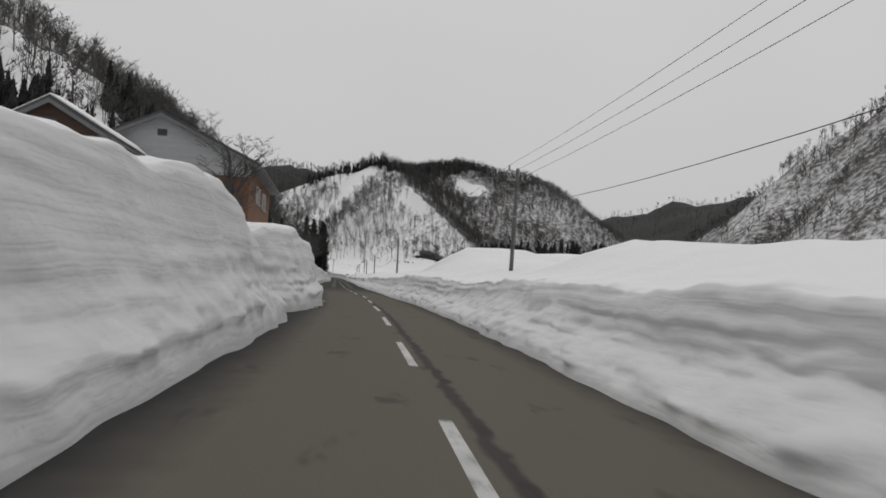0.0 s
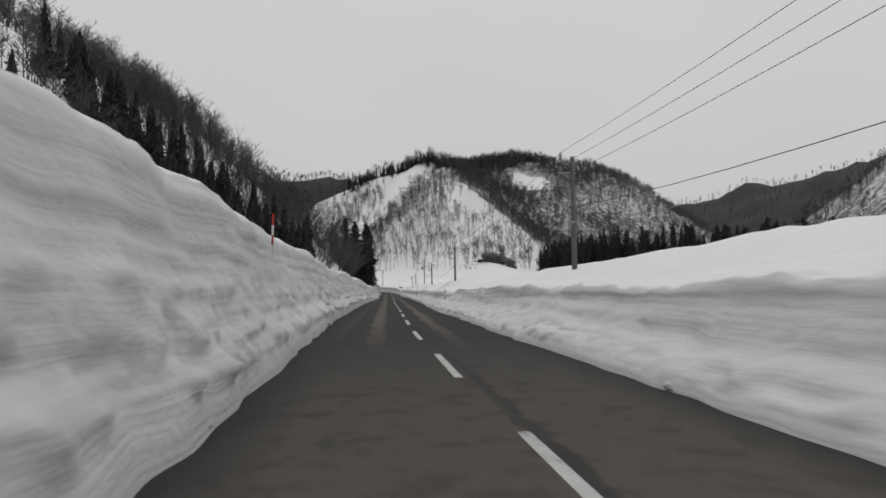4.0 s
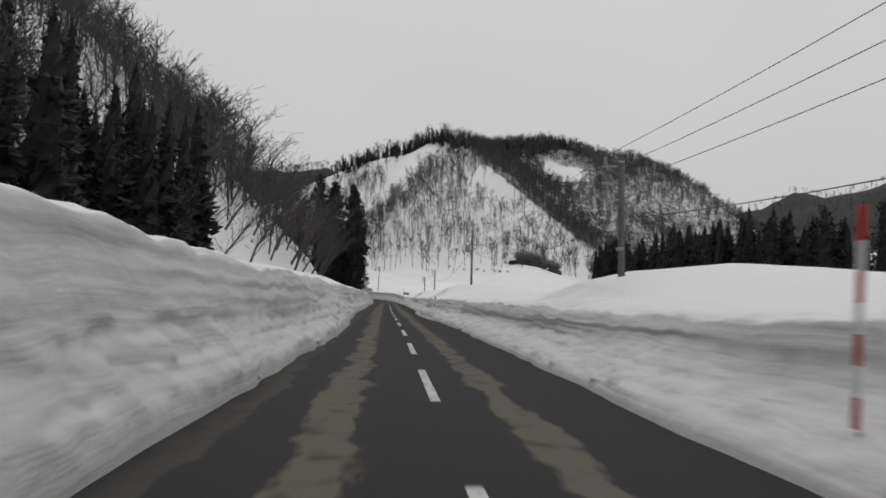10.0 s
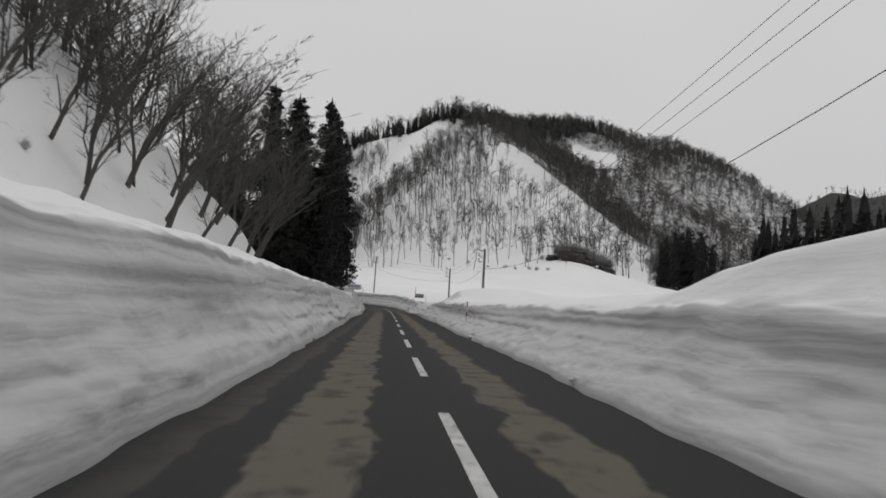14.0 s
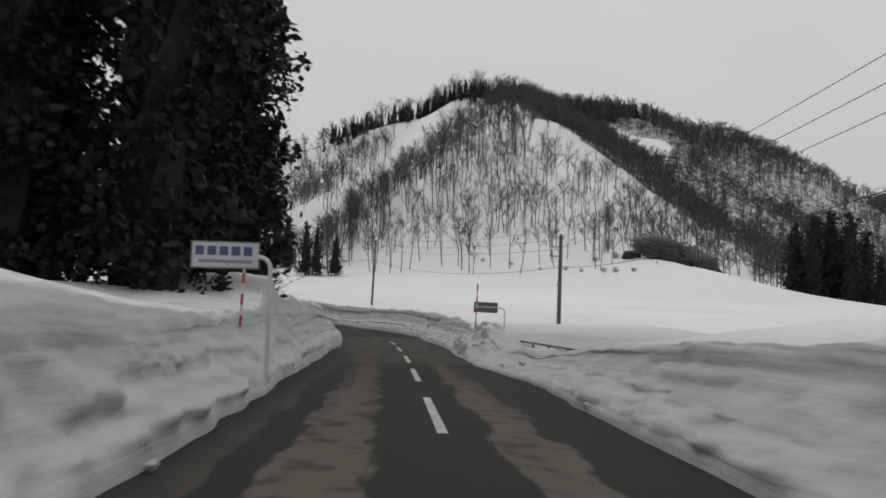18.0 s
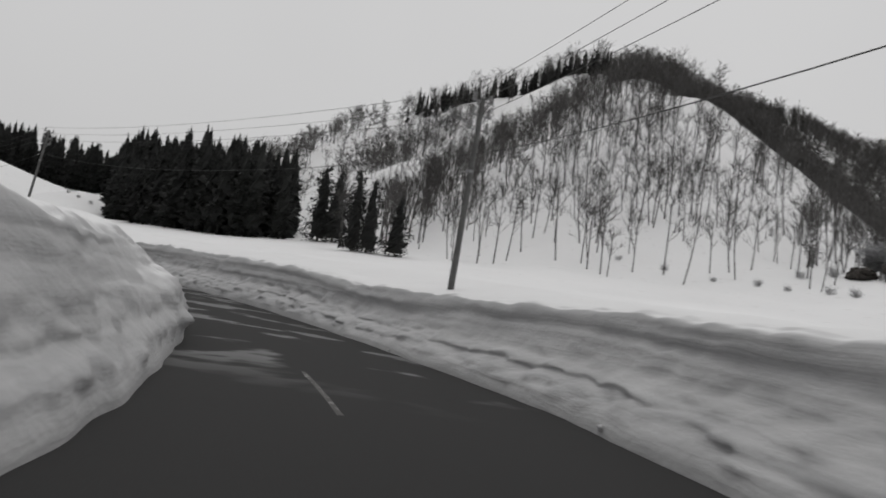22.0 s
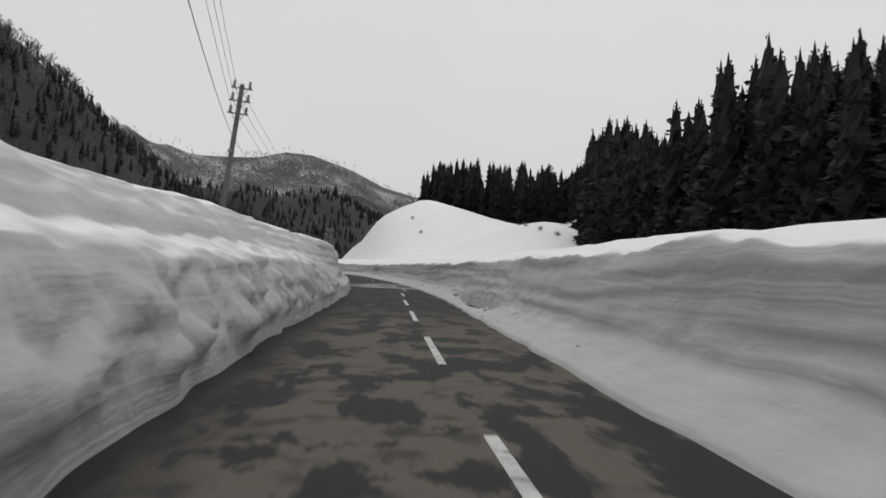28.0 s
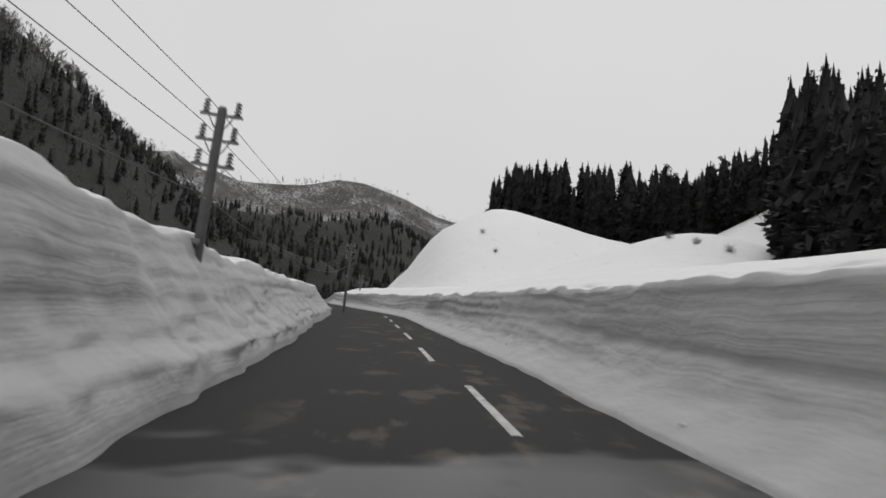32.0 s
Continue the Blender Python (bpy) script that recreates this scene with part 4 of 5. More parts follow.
def cedar_data(seed, height, width, clumps, size, bare=0.06, sprays=3, core=0.62, column=False, tufts=0):
    """Points and triangles of trunk and of drooping needle sprays of a tall cedar."""
    rng = random.Random(seed)
    tv, tt, cv, ct = [], [], [], []
    limb(tv, tt, np.array([0, 0, -0.5]), np.array([0.05, 0, height * 0.5]), height * 0.017 + 0.05, height * 0.010 + 0.03, 7 if clumps > 100 else 3)
    limb(tv, tt, np.array([0.05, 0, height * 0.5]), np.array([0, 0.04, height * 0.97]), height * 0.010 + 0.03, 0.03, 6 if clumps > 100 else 3)
    lobes = [(rng.uniform(0, 6.28), rng.uniform(0.1, 0.9), rng.uniform(0.7, 1.25)) for _ in range(16)]

    def reach_at(q, w):
        shape = (1 - q) ** 0.66 if not column else min(1.0, (1 - q) / 0.30) ** 0.75 * (0.82 + 0.18 * (1 - q))
        r = width * shape * (0.9 + 0.10 * math.sin(q * 41 + seed)) * (1 - 0.35 * max(0.0, 0.12 - q) / 0.12)
        for lw, lq, lf in lobes:
            if abs(lq - q) < 0.08 and abs((lw - w + math.pi) % (2 * math.pi) - math.pi) < 0.7:
                r *= lf
        return r + 0.05

    # close inner foliage round the stem
    rings, sides = (7, 6) if clumps > 100 else (4, 5)
    for j in range(rings):
        q = 0.05 + 0.88 * j / (rings - 1)
        for k in range(sides):
            w = 2 * math.pi * k / sides + j
            r = reach_at(q, w) * core * rng.uniform(0.65, 1.0)
            cv.append(np.array([math.cos(w) * r, math.sin(w) * r, height * (bare + (1 - bare) * q)]))
    for j in range(rings - 1):
        for k in range(sides):
            a, b = j * sides + k, j * sides + (k + 1) % sides
            ct.extend([(a, b, b + sides), (a, b + sides, a + sides)])
    # tufts at the branch ends, each a clump of short sprays
    for k in range(tufts):
        q = min(1 - (1 - rng.random()) ** 0.75, 0.975)
        w = rng.uniform(0, 2 * math.pi)
        full = reach_at(q, w) * rng.uniform(0.40, 1.10)
        hub = np.array([math.cos(w) * full, math.sin(w) * full, height * (bare + (1 - bare) * q) - 0.10 * full])
        big = size * rng.uniform(1.5, 3.2) * (0.5 + 0.5 * (1 - q))
        for _ in range(clumps // tufts):
            off = np.clip(np.array([rng.gauss(0, 0.42), rng.gauss(0, 0.42), rng.gauss(0, 0.34)]), -0.75, 0.75) * big
            out = np.array([math.cos(w) * 0.5, math.sin(w) * 0.5, -0.1]) + np.array([rng.gauss(0, 0.6), rng.gauss(0, 0.6), rng.gauss(0, 0.5)])
            tip = hub + off + out * size * rng.uniform(0.5, 1.0)
            side = np.cross(out, [rng.gauss(0, 1), rng.gauss(0, 1), rng.gauss(0, 1)])
            side = side / (np.linalg.norm(side) + 1e-9) * size * rng.uniform(0.22, 0.42)
            i = len(cv)
            m = (hub + off + tip) / 2
            cv.extend([hub + off, m - side, tip, m + side])
            ct.extend([(i, i + 1, i + 2), (i, i + 2, i + 3)])
    # drooping sprays
    for k in range(0 if tufts else clumps):
        q = 1 - (1 - rng.random()) ** 0.62
        q = min(q, 0.985)
        z = height * (bare + (1 - bare) * q)
        w = rng.uniform(0, 2 * math.pi)
        full = reach_at(q, w)
        for _ in range(sprays):
            ww = w + rng.gauss(0, 0.28)
            r1 = full * rng.uniform(0.68, 1.12)
            r0 = max(r1 * rng.uniform(0.25, 0.6), r1 - 1.6 * size)
            zz = z + rng.gauss(0, 0.10) * size
            c, s = math.cos(ww), math.sin(ww)
            a = np.array([c * r0, s * r0, zz])
            tip = np.array([c * r1, s * r1, zz - 0.20 * r1 * rng.uniform(-0.8, 1.6) + 0.06 * size])
            half = size * rng.uniform(0.20, 0.36) * (0.35 + 0.65 * (1 - q))
            across = np.array([-s + rng.gauss(0, 0.3), c + rng.gauss(0, 0.3), rng.gauss(0, 0.8)]) * half
            m = a + (tip - a) * 0.55 + np.array([0, 0, -0.10 * size])
            i = len(cv)
            cv.extend([a, m - across, tip, m + across])
            ct.extend([(i, i + 1, i + 2), (i, i + 2, i + 3)])
    for k in range(5):
        i = len(cv)
        w = 1.25 * k
        side = np.array([math.cos(w), math.sin(w), 0]) * (0.018 * height)
        cv.extend([side + np.array([0, 0, height * 0.90]), -0.6 * side + np.array([0, 0, height * 0.88]), np.array([0, 0, height * 1.02])])
        ct.append((i, i + 1, i + 2))
    return np.array(tv), np.array(tt), np.array(cv), np.array(ct)


def fuzzy_tree(seed, limbs=13, twigs=6, broad=1.0, upright=0.0):
    """A leafless tree of unit height seen from afar: stem, limbs and a haze of twigs."""
    rng = random.Random(seed)
    v, t = [], []
    wide = rng.uniform(0.20, 0.32)
    fork = rng.uniform(0.22, 0.40)
    lean = np.array([rng.gauss(0, 0.05), rng.gauss(0, 0.05), 0])
    mid, top = lean * 0.5 + np.array([0, 0, fork]), lean + np.array([0, 0, 0.86])
    stout = 0.5 + 0.5 * min(broad, 1.0)
    limb(v, t, np.array([0, 0, -0.05]), mid, 0.013 * stout, 0.010 * stout, 3)
    limb(v, t, mid, top, 0.010 * stout, 0.003, 3)
    for k in range(limbs):
        q = rng.uniform(0.0, 0.85)
        w = rng.uniform(0, 6.283)
        a = mid + (top - mid) * q
        reach = wide * (1 - 2.0 * upright) * (1 - 0.55 * q) * rng.uniform(0.6, 1.1)
        b = a + np.array([math.cos(w) * reach, math.sin(w) * reach, (rng.uniform(0.10, 0.28) + upright) * (1.1 - 0.6 * q)])
        b[2] = min(b[2], 0.99)
        blade(v, t, a, b, 0.0065 * broad)
        for j in range(twigs):
            p = a + (b - a) * rng.uniform(0.3, 1.0)
            e = p + np.array([rng.gauss(0, 0.055) + 0.03 * math.cos(w), rng.gauss(0, 0.055) + 0.03 * math.sin(w), rng.uniform(0.03, 0.15)])
            blade(v, t, p, e, 0.0056 * broad)
    return np.array(v), np.array(t)


def tree_thing(name, data, twig, label, category, group):
    """A tree at the origin: an empty with a trunk and a crown."""
    tv, tt, cv, ct = data
    root = tagged(new(name), label, category, group)
    part("trunk", soup_mesh("trunk", tv, tt, BARK, True), root)
    part("crown", soup_mesh("crown", cv, ct, twig), root)
    return root


def wood(name, templates, places, twig, label, category):
    """Many trees too far off to count, joined into one mesh."""
    allv, allt, base = [], [], 0
    for k, (x, y, z, h, w) in enumerate(places):
        v, t = templates[k % len(templates)]
        c, s = math.cos(w), math.sin(w)
        q = v * h
        allv.append(np.stack([q[:, 0] * c - q[:, 1] * s + x, q[:, 0] * s + q[:, 1] * c + y, q[:, 2] + z], 1))
        allt.append(t + base)
        base += len(v)
    ob = new(name, soup_mesh(name, np.concatenate(allv), np.concatenate(allt), twig))
    return tagged(ob, label, category, kind="stuff")


def joined(data, scale):
    tv, tt, cv, ct = data
    return np.concatenate([tv, cv]) / scale, np.concatenate([tt, ct + len(tv)])


rng = np.random.default_rng(7)
FAR_BARE = [fuzzy_tree(100 + k) for k in range(14)]
FINE_BARE = [fuzzy_tree(120 + k, 13, 8, 0.55, 0.05) for k in range(14)]
LITE_BARE = [fuzzy_tree(160 + k, 8, 4, 2.0) for k in range(10)]
MID_BARE = [joined(bare_tree_data(140 + k, 10.0, 3, 2, 0.11, 0.62, bend=0.12 * (k % 3), fine=1, twig=0.024), 10.0) for k in range(6)]
FAR_CEDAR = [joined(cedar_data(200 + k, 10.0, 1.9 + 0.25 * (k % 3), 62, 1.5, sprays=1), 10.0) for k in range(6)]
TINY_CEDAR = [joined(cedar_data(220 + k, 10.0, 2.3 + 0.3 * (k % 3), 10, 2.6, sprays=1, core=0.9), 10.0) for k in range(5)]
MID_CEDAR = [joined(cedar_data(240 + k, 10.0, 1.75 + 0.22 * (k % 3), 165, 0.74, 0.05, sprays=2, core=0.78), 10.0) for k in range(5)]


def scatter(n, x0, x1, y0, y1, keep, lo, hi, sink=0.3):
    """Places on the ground in a rectangle, thinned by keep(x, y, z) from 0 to 1."""
    x, y = rng.uniform(x0, x1, n), rng.uniform(y0, y1, n)
    z = ground_z(x, y)
    good = rng.random(n) < keep(x, y, z)
    x, y, z = x[good], y[good], z[good]
    return list(zip(x, y, z - sink, rng.uniform(lo, hi, len(x)), rng.uniform(0, 6.28, len(x))))


# main hill: thin on the snowy west faces, thick on the east faces and along the crest
def hill_keep(x, y, z):
    clump = fbm(x / 16, y / 16, 61, 3)
    behind = np.interp(x, [-203, -174, -133, -112, -111], [594, 568, 530, 527, 450]) + 48
    thin = np.clip(0.26 + 0.34 * clump, 0.04, 0.9)
    # a belt of closer trees down the front of the hill
    belt = np.exp(-((x - np.interp(y, [580, 600, 630, 650], [-100, -93, -85, -72])) / 7) ** 2) * (y < 655)
    high = sstep(78, 86, z)
    bare = 0.6 * np.exp(-((x + 97) ** 2 + (y - 648) ** 2) / 300)
    west = sstep(0, 22, -112 - x) * sstep(24, 40, z) * np.clip(0.75 + 0.4 * clump, 0.2, 1)
    east = east_side(x, y) * np.clip(0.85 + 0.4 * clump, 0.25, 1)
    keep = np.maximum(np.maximum(thin, 0.8 * belt), np.maximum(0.6 * high, np.maximum(west, east)))
    return np.clip(keep - bare - 1.2 * open_glade(x, y), 0, 1) * sstep(8, 17, z) * (y > behind)


def front(x, y):
    return (x < np.interp(y, [560, 600, 655, 700], [-5, -45, -72, -60])) & (x > -125)


wood("bare_woods_hill_front", FINE_BARE, scatter(3900, -125, 0, 500, 690, lambda x, y, z: hill_keep(x, y, z) * front(x, y), 7.5, 13.0), TWIG, "slender leafless trees on the open snowy hillside", "woods")
wood("bare_woods_main_hill", FAR_BARE, scatter(9000, -230, 120, 500, 800, lambda x, y, z: hill_keep(x, y, z) * (1 - front(x, y)), 6.5, 11.0), TWIG, "leafless grey woods on the snowy hill", "woods")


def gully_keep(x, y, z):
    band = 0.55 + 0.6 * sstep(-0.4, 0.3, fbm(x / 20, y / 34, 63, 2))
    return np.clip(in_gully(x, y) * band + 0.5 * east_side(x, y) * sstep(70, 88, z) - 1.6 * open_glade(x, y), 0, 1) * sstep(14, 26, z)


wood("bare_woods_gully", FAR_BARE, scatter(9000, -80, 100, 570, 850, gully_keep, 7.0, 11.5), TWIG, "dense dark leafless woods down the hill's gully", "woods")


def crest_keep(x, y, z):
    best = np.full(x.shape, 999.0)
    for (ax, ay, _), (bx, by, _) in zip(MAIN_CREST[:-1], MAIN_CREST[1:]):
        k = np.clip(((x - ax) * (bx - ax) + (y - ay) * (by - ay)) / ((bx - ax) ** 2 + (by - ay) ** 2), 0, 1)
        best = np.minimum(best, np.hypot(x - ax - k * (bx - ax), y - ay - k * (by - ay)))
    return ((best < 8) & (x < -4)) * sstep(-152, -128, x)


wood("crest_conifers", FAR_CEDAR, scatter(5000, -225, 10, 640, 760, crest_keep, 5.0, 9.0), NEEDLE, "dark conifers along the crest of the hill", "conifers")
wood("bare_woods_right_hill", LITE_BARE, scatter(8500, 90, 400, 150, 660, lambda x, y, z: np.clip(0.40 + 0.5 * fbm(x / 22, y / 22, 71, 3) + sstep(60, 110, z) * 0.3, 0, 1) * sstep(8, 18, z), 7, 11), TWIG, "leafless woods on the hill across the fields", "woods")
wood("bare_woods_back_hill", LITE_BARE, scatter(3000, -620, -120, 1040, 1220, lambda x, y, z: 0.95 * sstep(60, 90, z), 8, 12), TWIG, "dense leafless woods on the ridge behind", "woods")
wood("woods_far_right", LITE_BARE, scatter(2000, 60, 620, 860, 1180, lambda x, y, z: 0.8 * sstep(20, 40, z), 7, 10), TWIG, "far leafless woods on a low ridge", "woods")


# left slope by the straight road
def left_keep(x, y, z):
    s, u = along(x, y)
    d = -u - HILL_FOOT_L(np.clip(s, -70, 760))
    open_patch = sstep(1, 8, d)
    clump = fbm(x / 15, y / 15, 81, 3)
    return np.where((u < 0) & (s < 385), np.clip(0.5 + 0.6 * clump, 0.05, 1) * open_patch, 0)


wood("bare_woods_left_slope", FAR_BARE, scatter(4200, -190, 0, 60, 400, lambda x, y, z: left_keep(x, y, z) * np.where(y < 200, 0.45, 0.8), 9, 15), TWIG, "leafless woods on the steep snowy slope", "woods")


wood("bare_woods_slope_end", MID_BARE, scatter(1500, -130, -45, 250, 405, left_keep, 10, 16), TWIG, "thick leafless woods where the slope ends", "woods")


def left_cedar_keep(x, y, z):
    s, u = along(x, y)
    d = -u - HILL_FOOT_L(np.clip(s, -70, 760))
    edge = 27 + 17 * fbm(x / 30, y / 30, 15, 2)
    stand = sstep(-9, -3, d) * (1 - sstep(edge - 4, edge + 4, d))
    front = np.maximum(13.0, 25.0 - (300 - s) * 0.25)
    group = np.exp(-(((x + 103) / 7) ** 2 + ((y - 352) / 7) ** 2) ** 2)
    return np.maximum(np.where((u < -front) & (s < 278 - 0.5 * np.maximum(-u - 26, 0)) & (s > 118), stand, 0) * 0.95, group)


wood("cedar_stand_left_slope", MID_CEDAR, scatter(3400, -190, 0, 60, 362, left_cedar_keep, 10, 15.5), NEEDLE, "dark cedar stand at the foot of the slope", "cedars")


# left slope after the bend, and the far mountains
def left2_keep(x, y, z):
    s, u = along(x, y)
    d = -u - HILL_FOOT_L(np.clip(s, -70, 760))
    return np.where((u < 0) & (s > 405), np.clip(0.6 + 0.4 * fbm(x / 24, y / 24, 91, 3), 0, 1) * sstep(0, 10, d), 0)


wood("bare_woods_left_valley", LITE_BARE, scatter(9000, -560, -110, 400, 760, lambda x, y, z: left2_keep(x, y, z) * 0.85, 7, 11), TWIG, "leafless woods on the valley side", "woods")
wood("cedar_woods_left_valley", FAR_CEDAR, scatter(8000, -560, -110, 400, 760, lambda x, y, z: left2_keep(x, y, z) * sstep(-0.2, 0.2, fbm(x / 45, y / 45, 95, 2)) * sstep(30, 60, z) * 0.10, 5.5, 8.5), NEEDLE, "dark cedars low on the valley side", "cedars")
wood("bare_woods_far_mountain", LITE_BARE, scatter(6000, -1500, -560, 640, 1460, lambda x, y, z: sstep(90, 130, z) * np.clip(0.55 + 0.5 * fbm(x / 70, y / 70, 97, 3), 0.1, 1), 6, 10), TWIG, "thin leafless woods on the far mountain", "woods")
wood("bare_woods_left_crest", LITE_BARE, scatter(3500, -640, -380, 440, 800, lambda x, y, z: sstep(25, 45, z) * 0.8, 6, 10), TWIG, "dark leafless woods on the valley's western crest", "woods")
wood("cedar_woods_far_shoulder", TINY_CEDAR, scatter(8500, -900, -360, 560, 1050, lambda x, y, z: sstep(16, 30, z) * (1 - sstep(80, 115, z)) * 0.9, 4.5, 7.5), NEEDLE, "dark cedar plantation on the far shoulder", "cedars")


# plantation beside the bend: a dense block with a straight front
def plantation_keep(x, y, z):
    front = np.interp(x, [-203, -174, -133, -112], [594, 566, 530, 527])
    return ((y > front) & (y < front + 26) & (x > -203) & (x < -119 - (y - 528) * 0.41)) * 1.0


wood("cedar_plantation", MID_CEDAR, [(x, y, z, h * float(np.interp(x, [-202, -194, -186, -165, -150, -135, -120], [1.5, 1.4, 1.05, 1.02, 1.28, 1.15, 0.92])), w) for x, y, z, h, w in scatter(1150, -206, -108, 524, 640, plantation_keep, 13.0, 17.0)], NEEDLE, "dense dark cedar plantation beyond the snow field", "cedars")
wood("bare_woods_hill_foot", FINE_BARE, scatter(380, -112, -56, 512, 610, lambda x, y, z: np.clip(0.55 + 0.5 * fbm(x / 10, y / 10, 44, 2), 0, 1) * sstep(9, 13, z) * 0.85 * (x > -112 + (y - 520) * 0.1), 8, 12.5), TWIG, "bare trees at the foot of the hill", "woods")
wood("bare_woods_right_foot", FAR_BARE, scatter(500, -20, 90, 520, 640, lambda x, y, z: np.clip(0.6 + 0.5 * fbm(x / 12, y / 12, 46, 2), 0, 1) * sstep(4, 10, z), 8, 12), TWIG, "bare trees at the hill's eastern foot", "woods")

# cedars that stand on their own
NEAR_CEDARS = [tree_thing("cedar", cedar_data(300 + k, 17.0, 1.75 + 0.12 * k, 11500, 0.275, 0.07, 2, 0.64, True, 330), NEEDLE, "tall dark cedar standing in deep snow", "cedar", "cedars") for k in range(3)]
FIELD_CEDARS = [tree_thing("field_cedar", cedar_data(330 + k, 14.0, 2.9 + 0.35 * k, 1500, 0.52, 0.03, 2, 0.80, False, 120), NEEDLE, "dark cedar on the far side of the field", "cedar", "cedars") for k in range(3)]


def plant(prototypes, places, used):
    for k, (x, y, h, w) in enumerate(places):
        proto = prototypes[k % len(prototypes)]
        f = h / (17.0 if proto in NEAR_CEDARS else 14.0)
        m = pose(x, y, drop(x, y) - 0.15, 0, 0, w) @ Matrix.Diagonal((f * (0.9 + 0.05 * (k % 4)), f * (0.9 + 0.05 * (k % 4)), f, 1))
        if proto not in used:
            used.append(proto)
            proto.matrix_basis = m
        else:
            made = copy_thing(proto, pose(x, y, drop(x, y) - 0.15, 0, 0, w))
            made.scale = (f * (0.9 + 0.05 * (k % 4)), f * (0.9 + 0.05 * (k % 4)), f)


used = []
roadside = [(357, -7.7, 25.5), (361.5, -7.1, 24.5), (366, -7.3, 23), (370, -8.0, 20.5), (358, -11.5, 24), (372, -10.5, 18), (354, -18, 17), (377, -11.5, 11), (385, -14.5, 9.5), (356, -11.5, 23), (359, -14.5, 24)]
plant(NEAR_CEDARS, [(float(on_road(s, u)[0]), float(on_road(s, u)[1]), h, 97 * k) for k, (s, u, h) in enumerate(roadside)], used)
plant(FIELD_CEDARS, [(-4, 511, 13, 33), (-0.5, 509, 17, 99), (3, 511, 18.5, 199), (6.5, 510, 18, 299), (10, 512, 15, 9), (-2, 515, 15, 0), (2, 516, 17, 70), (8, 517, 16, 150), (13, 514, 11, 200), (5, 507, 15, 250),
                     (12, 428, 11, 30), (15, 415, 12, 60), (13, 402, 13, 90), (17, 395, 15, 10), (14, 384, 15, 200), (20, 380, 18, 240), (24, 388, 15, 300), (27, 374, 17, 20), (22, 366, 16, 130), (31, 362, 18, 220),
                     (36, 369, 16, 180), (18, 405, 14, 280), (22, 420, 13, 310), (34, 380, 18, 160), (40, 358, 19, 50), (45, 365, 19, 110),
                     (55, 400, 17, 15), (60, 380, 18, 95), (50, 410, 16, 185), (42, 420, 15, 265), (30, 440, 14, 345), (38, 450, 14, 35), (24, 455, 12, 125),
                     (6, 392, 10, 20), (8, 388, 12, 80), (62, 362, 17, 140), (72, 366, 18, 200), (84, 372, 18, 260), (95, 378, 18, 320), (105, 372, 19, 15), (52, 352, 17, 75), (66, 350, 19, 135), (78, 356, 19, 195), (48, 372, 17, 45), (57, 368, 18, 165), (89, 362, 19, 285),
                     (-113, 528, 13.0, 40), (-110, 527, 12, 200), (-98, 503, 11.0, 10), (-95.5, 502, 10.0, 100), (-92, 503, 8.0, 190), (-99, 506, 9, 280)], used)
plant(FIELD_CEDARS, [(-291 + 5.2 * k, 650 + 1.0 * k + 3 * math.sin(k * 2.1), 13.5 + 2.2 * math.sin(k * 1.7), 47 * k) for k in range(12)] + [(-285 + 6 * k, 662 + 2 * math.sin(k), 15 + 2 * math.sin(k * 2.9), 31 * k) for k in range(9)], used)

def row_keep(x, y, z):
    best = np.full(x.shape, 99.0)
    for (ax, ay), (bx, by) in (((9, 432), (14, 402)), ((14, 402), (21, 374)), ((21, 374), (48, 356)), ((48, 356), (108, 370))):
        k = np.clip(((x - ax) * (bx - ax) + (y - ay) * (by - ay)) / ((bx - ax) ** 2 + (by - ay) ** 2), 0, 1)
        best = np.minimum(best, np.hypot(x - ax - k * (bx - ax), y - ay - k * (by - ay)))
    return (best < 6) * 1.0


def mound_row_keep(x, y, z):
    best = np.full(x.shape, 99.0)
    for (ax, ay), (bx, by) in (((-294, 652), (-232, 664)), ((-232, 664), (-198, 636))):
        k = np.clip(((x - ax) * (bx - ax) + (y - ay) * (by - ay)) / ((bx - ax) ** 2 + (by - ay) ** 2), 0, 1)
        best = np.minimum(best, np.hypot(x - ax - k * (bx - ax), y - ay - k * (by - ay)))
    return (best < 6) * 1.0


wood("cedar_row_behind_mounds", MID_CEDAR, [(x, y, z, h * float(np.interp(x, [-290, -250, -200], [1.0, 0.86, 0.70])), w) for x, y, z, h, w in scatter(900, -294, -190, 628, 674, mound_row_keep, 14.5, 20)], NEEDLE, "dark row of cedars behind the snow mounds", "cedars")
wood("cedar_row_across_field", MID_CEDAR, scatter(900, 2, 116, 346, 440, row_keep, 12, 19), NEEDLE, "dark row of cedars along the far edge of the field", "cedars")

# bare trees with curved stems on the slope above the road
SLOPE_TREES = [tree_thing("bare_tree", bare_tree_data(400 + k, 11.0, 4, 2, 0.15, 0.55, bend=0.5, fine=2, twig=0.010, extra=2), TWIG, "leafless tree with a curved stem on the snowy slope", "tree", "slope trees") for k in range(3)]
spots = [(254, -24), (260, -21), (266, -26), (272, -22), (277, -28), (283, -20), (288, -25), (292, -18), (297, -22), (301, -27), (305, -17), (308, -20), (311, -24), (314, -17.5), (317, -21), (320, -26), (323, -17), (325, -20), (328, -23),
         (312, -14.5), (319, -14), (324, -13.2), (329, -12.6), (333, -12.4), (337, -12.8), (341, -14), (330, -15), (336, -15.5), (326, -15.5), (316, -15.5), (331, -17.5), (333, -21), (336, -19), (339, -25), (341, -21), (296, -31), (306, -33), (316, -31), (326, -30), (335, -28), (285, -33), (275, -34), (265, -33)]
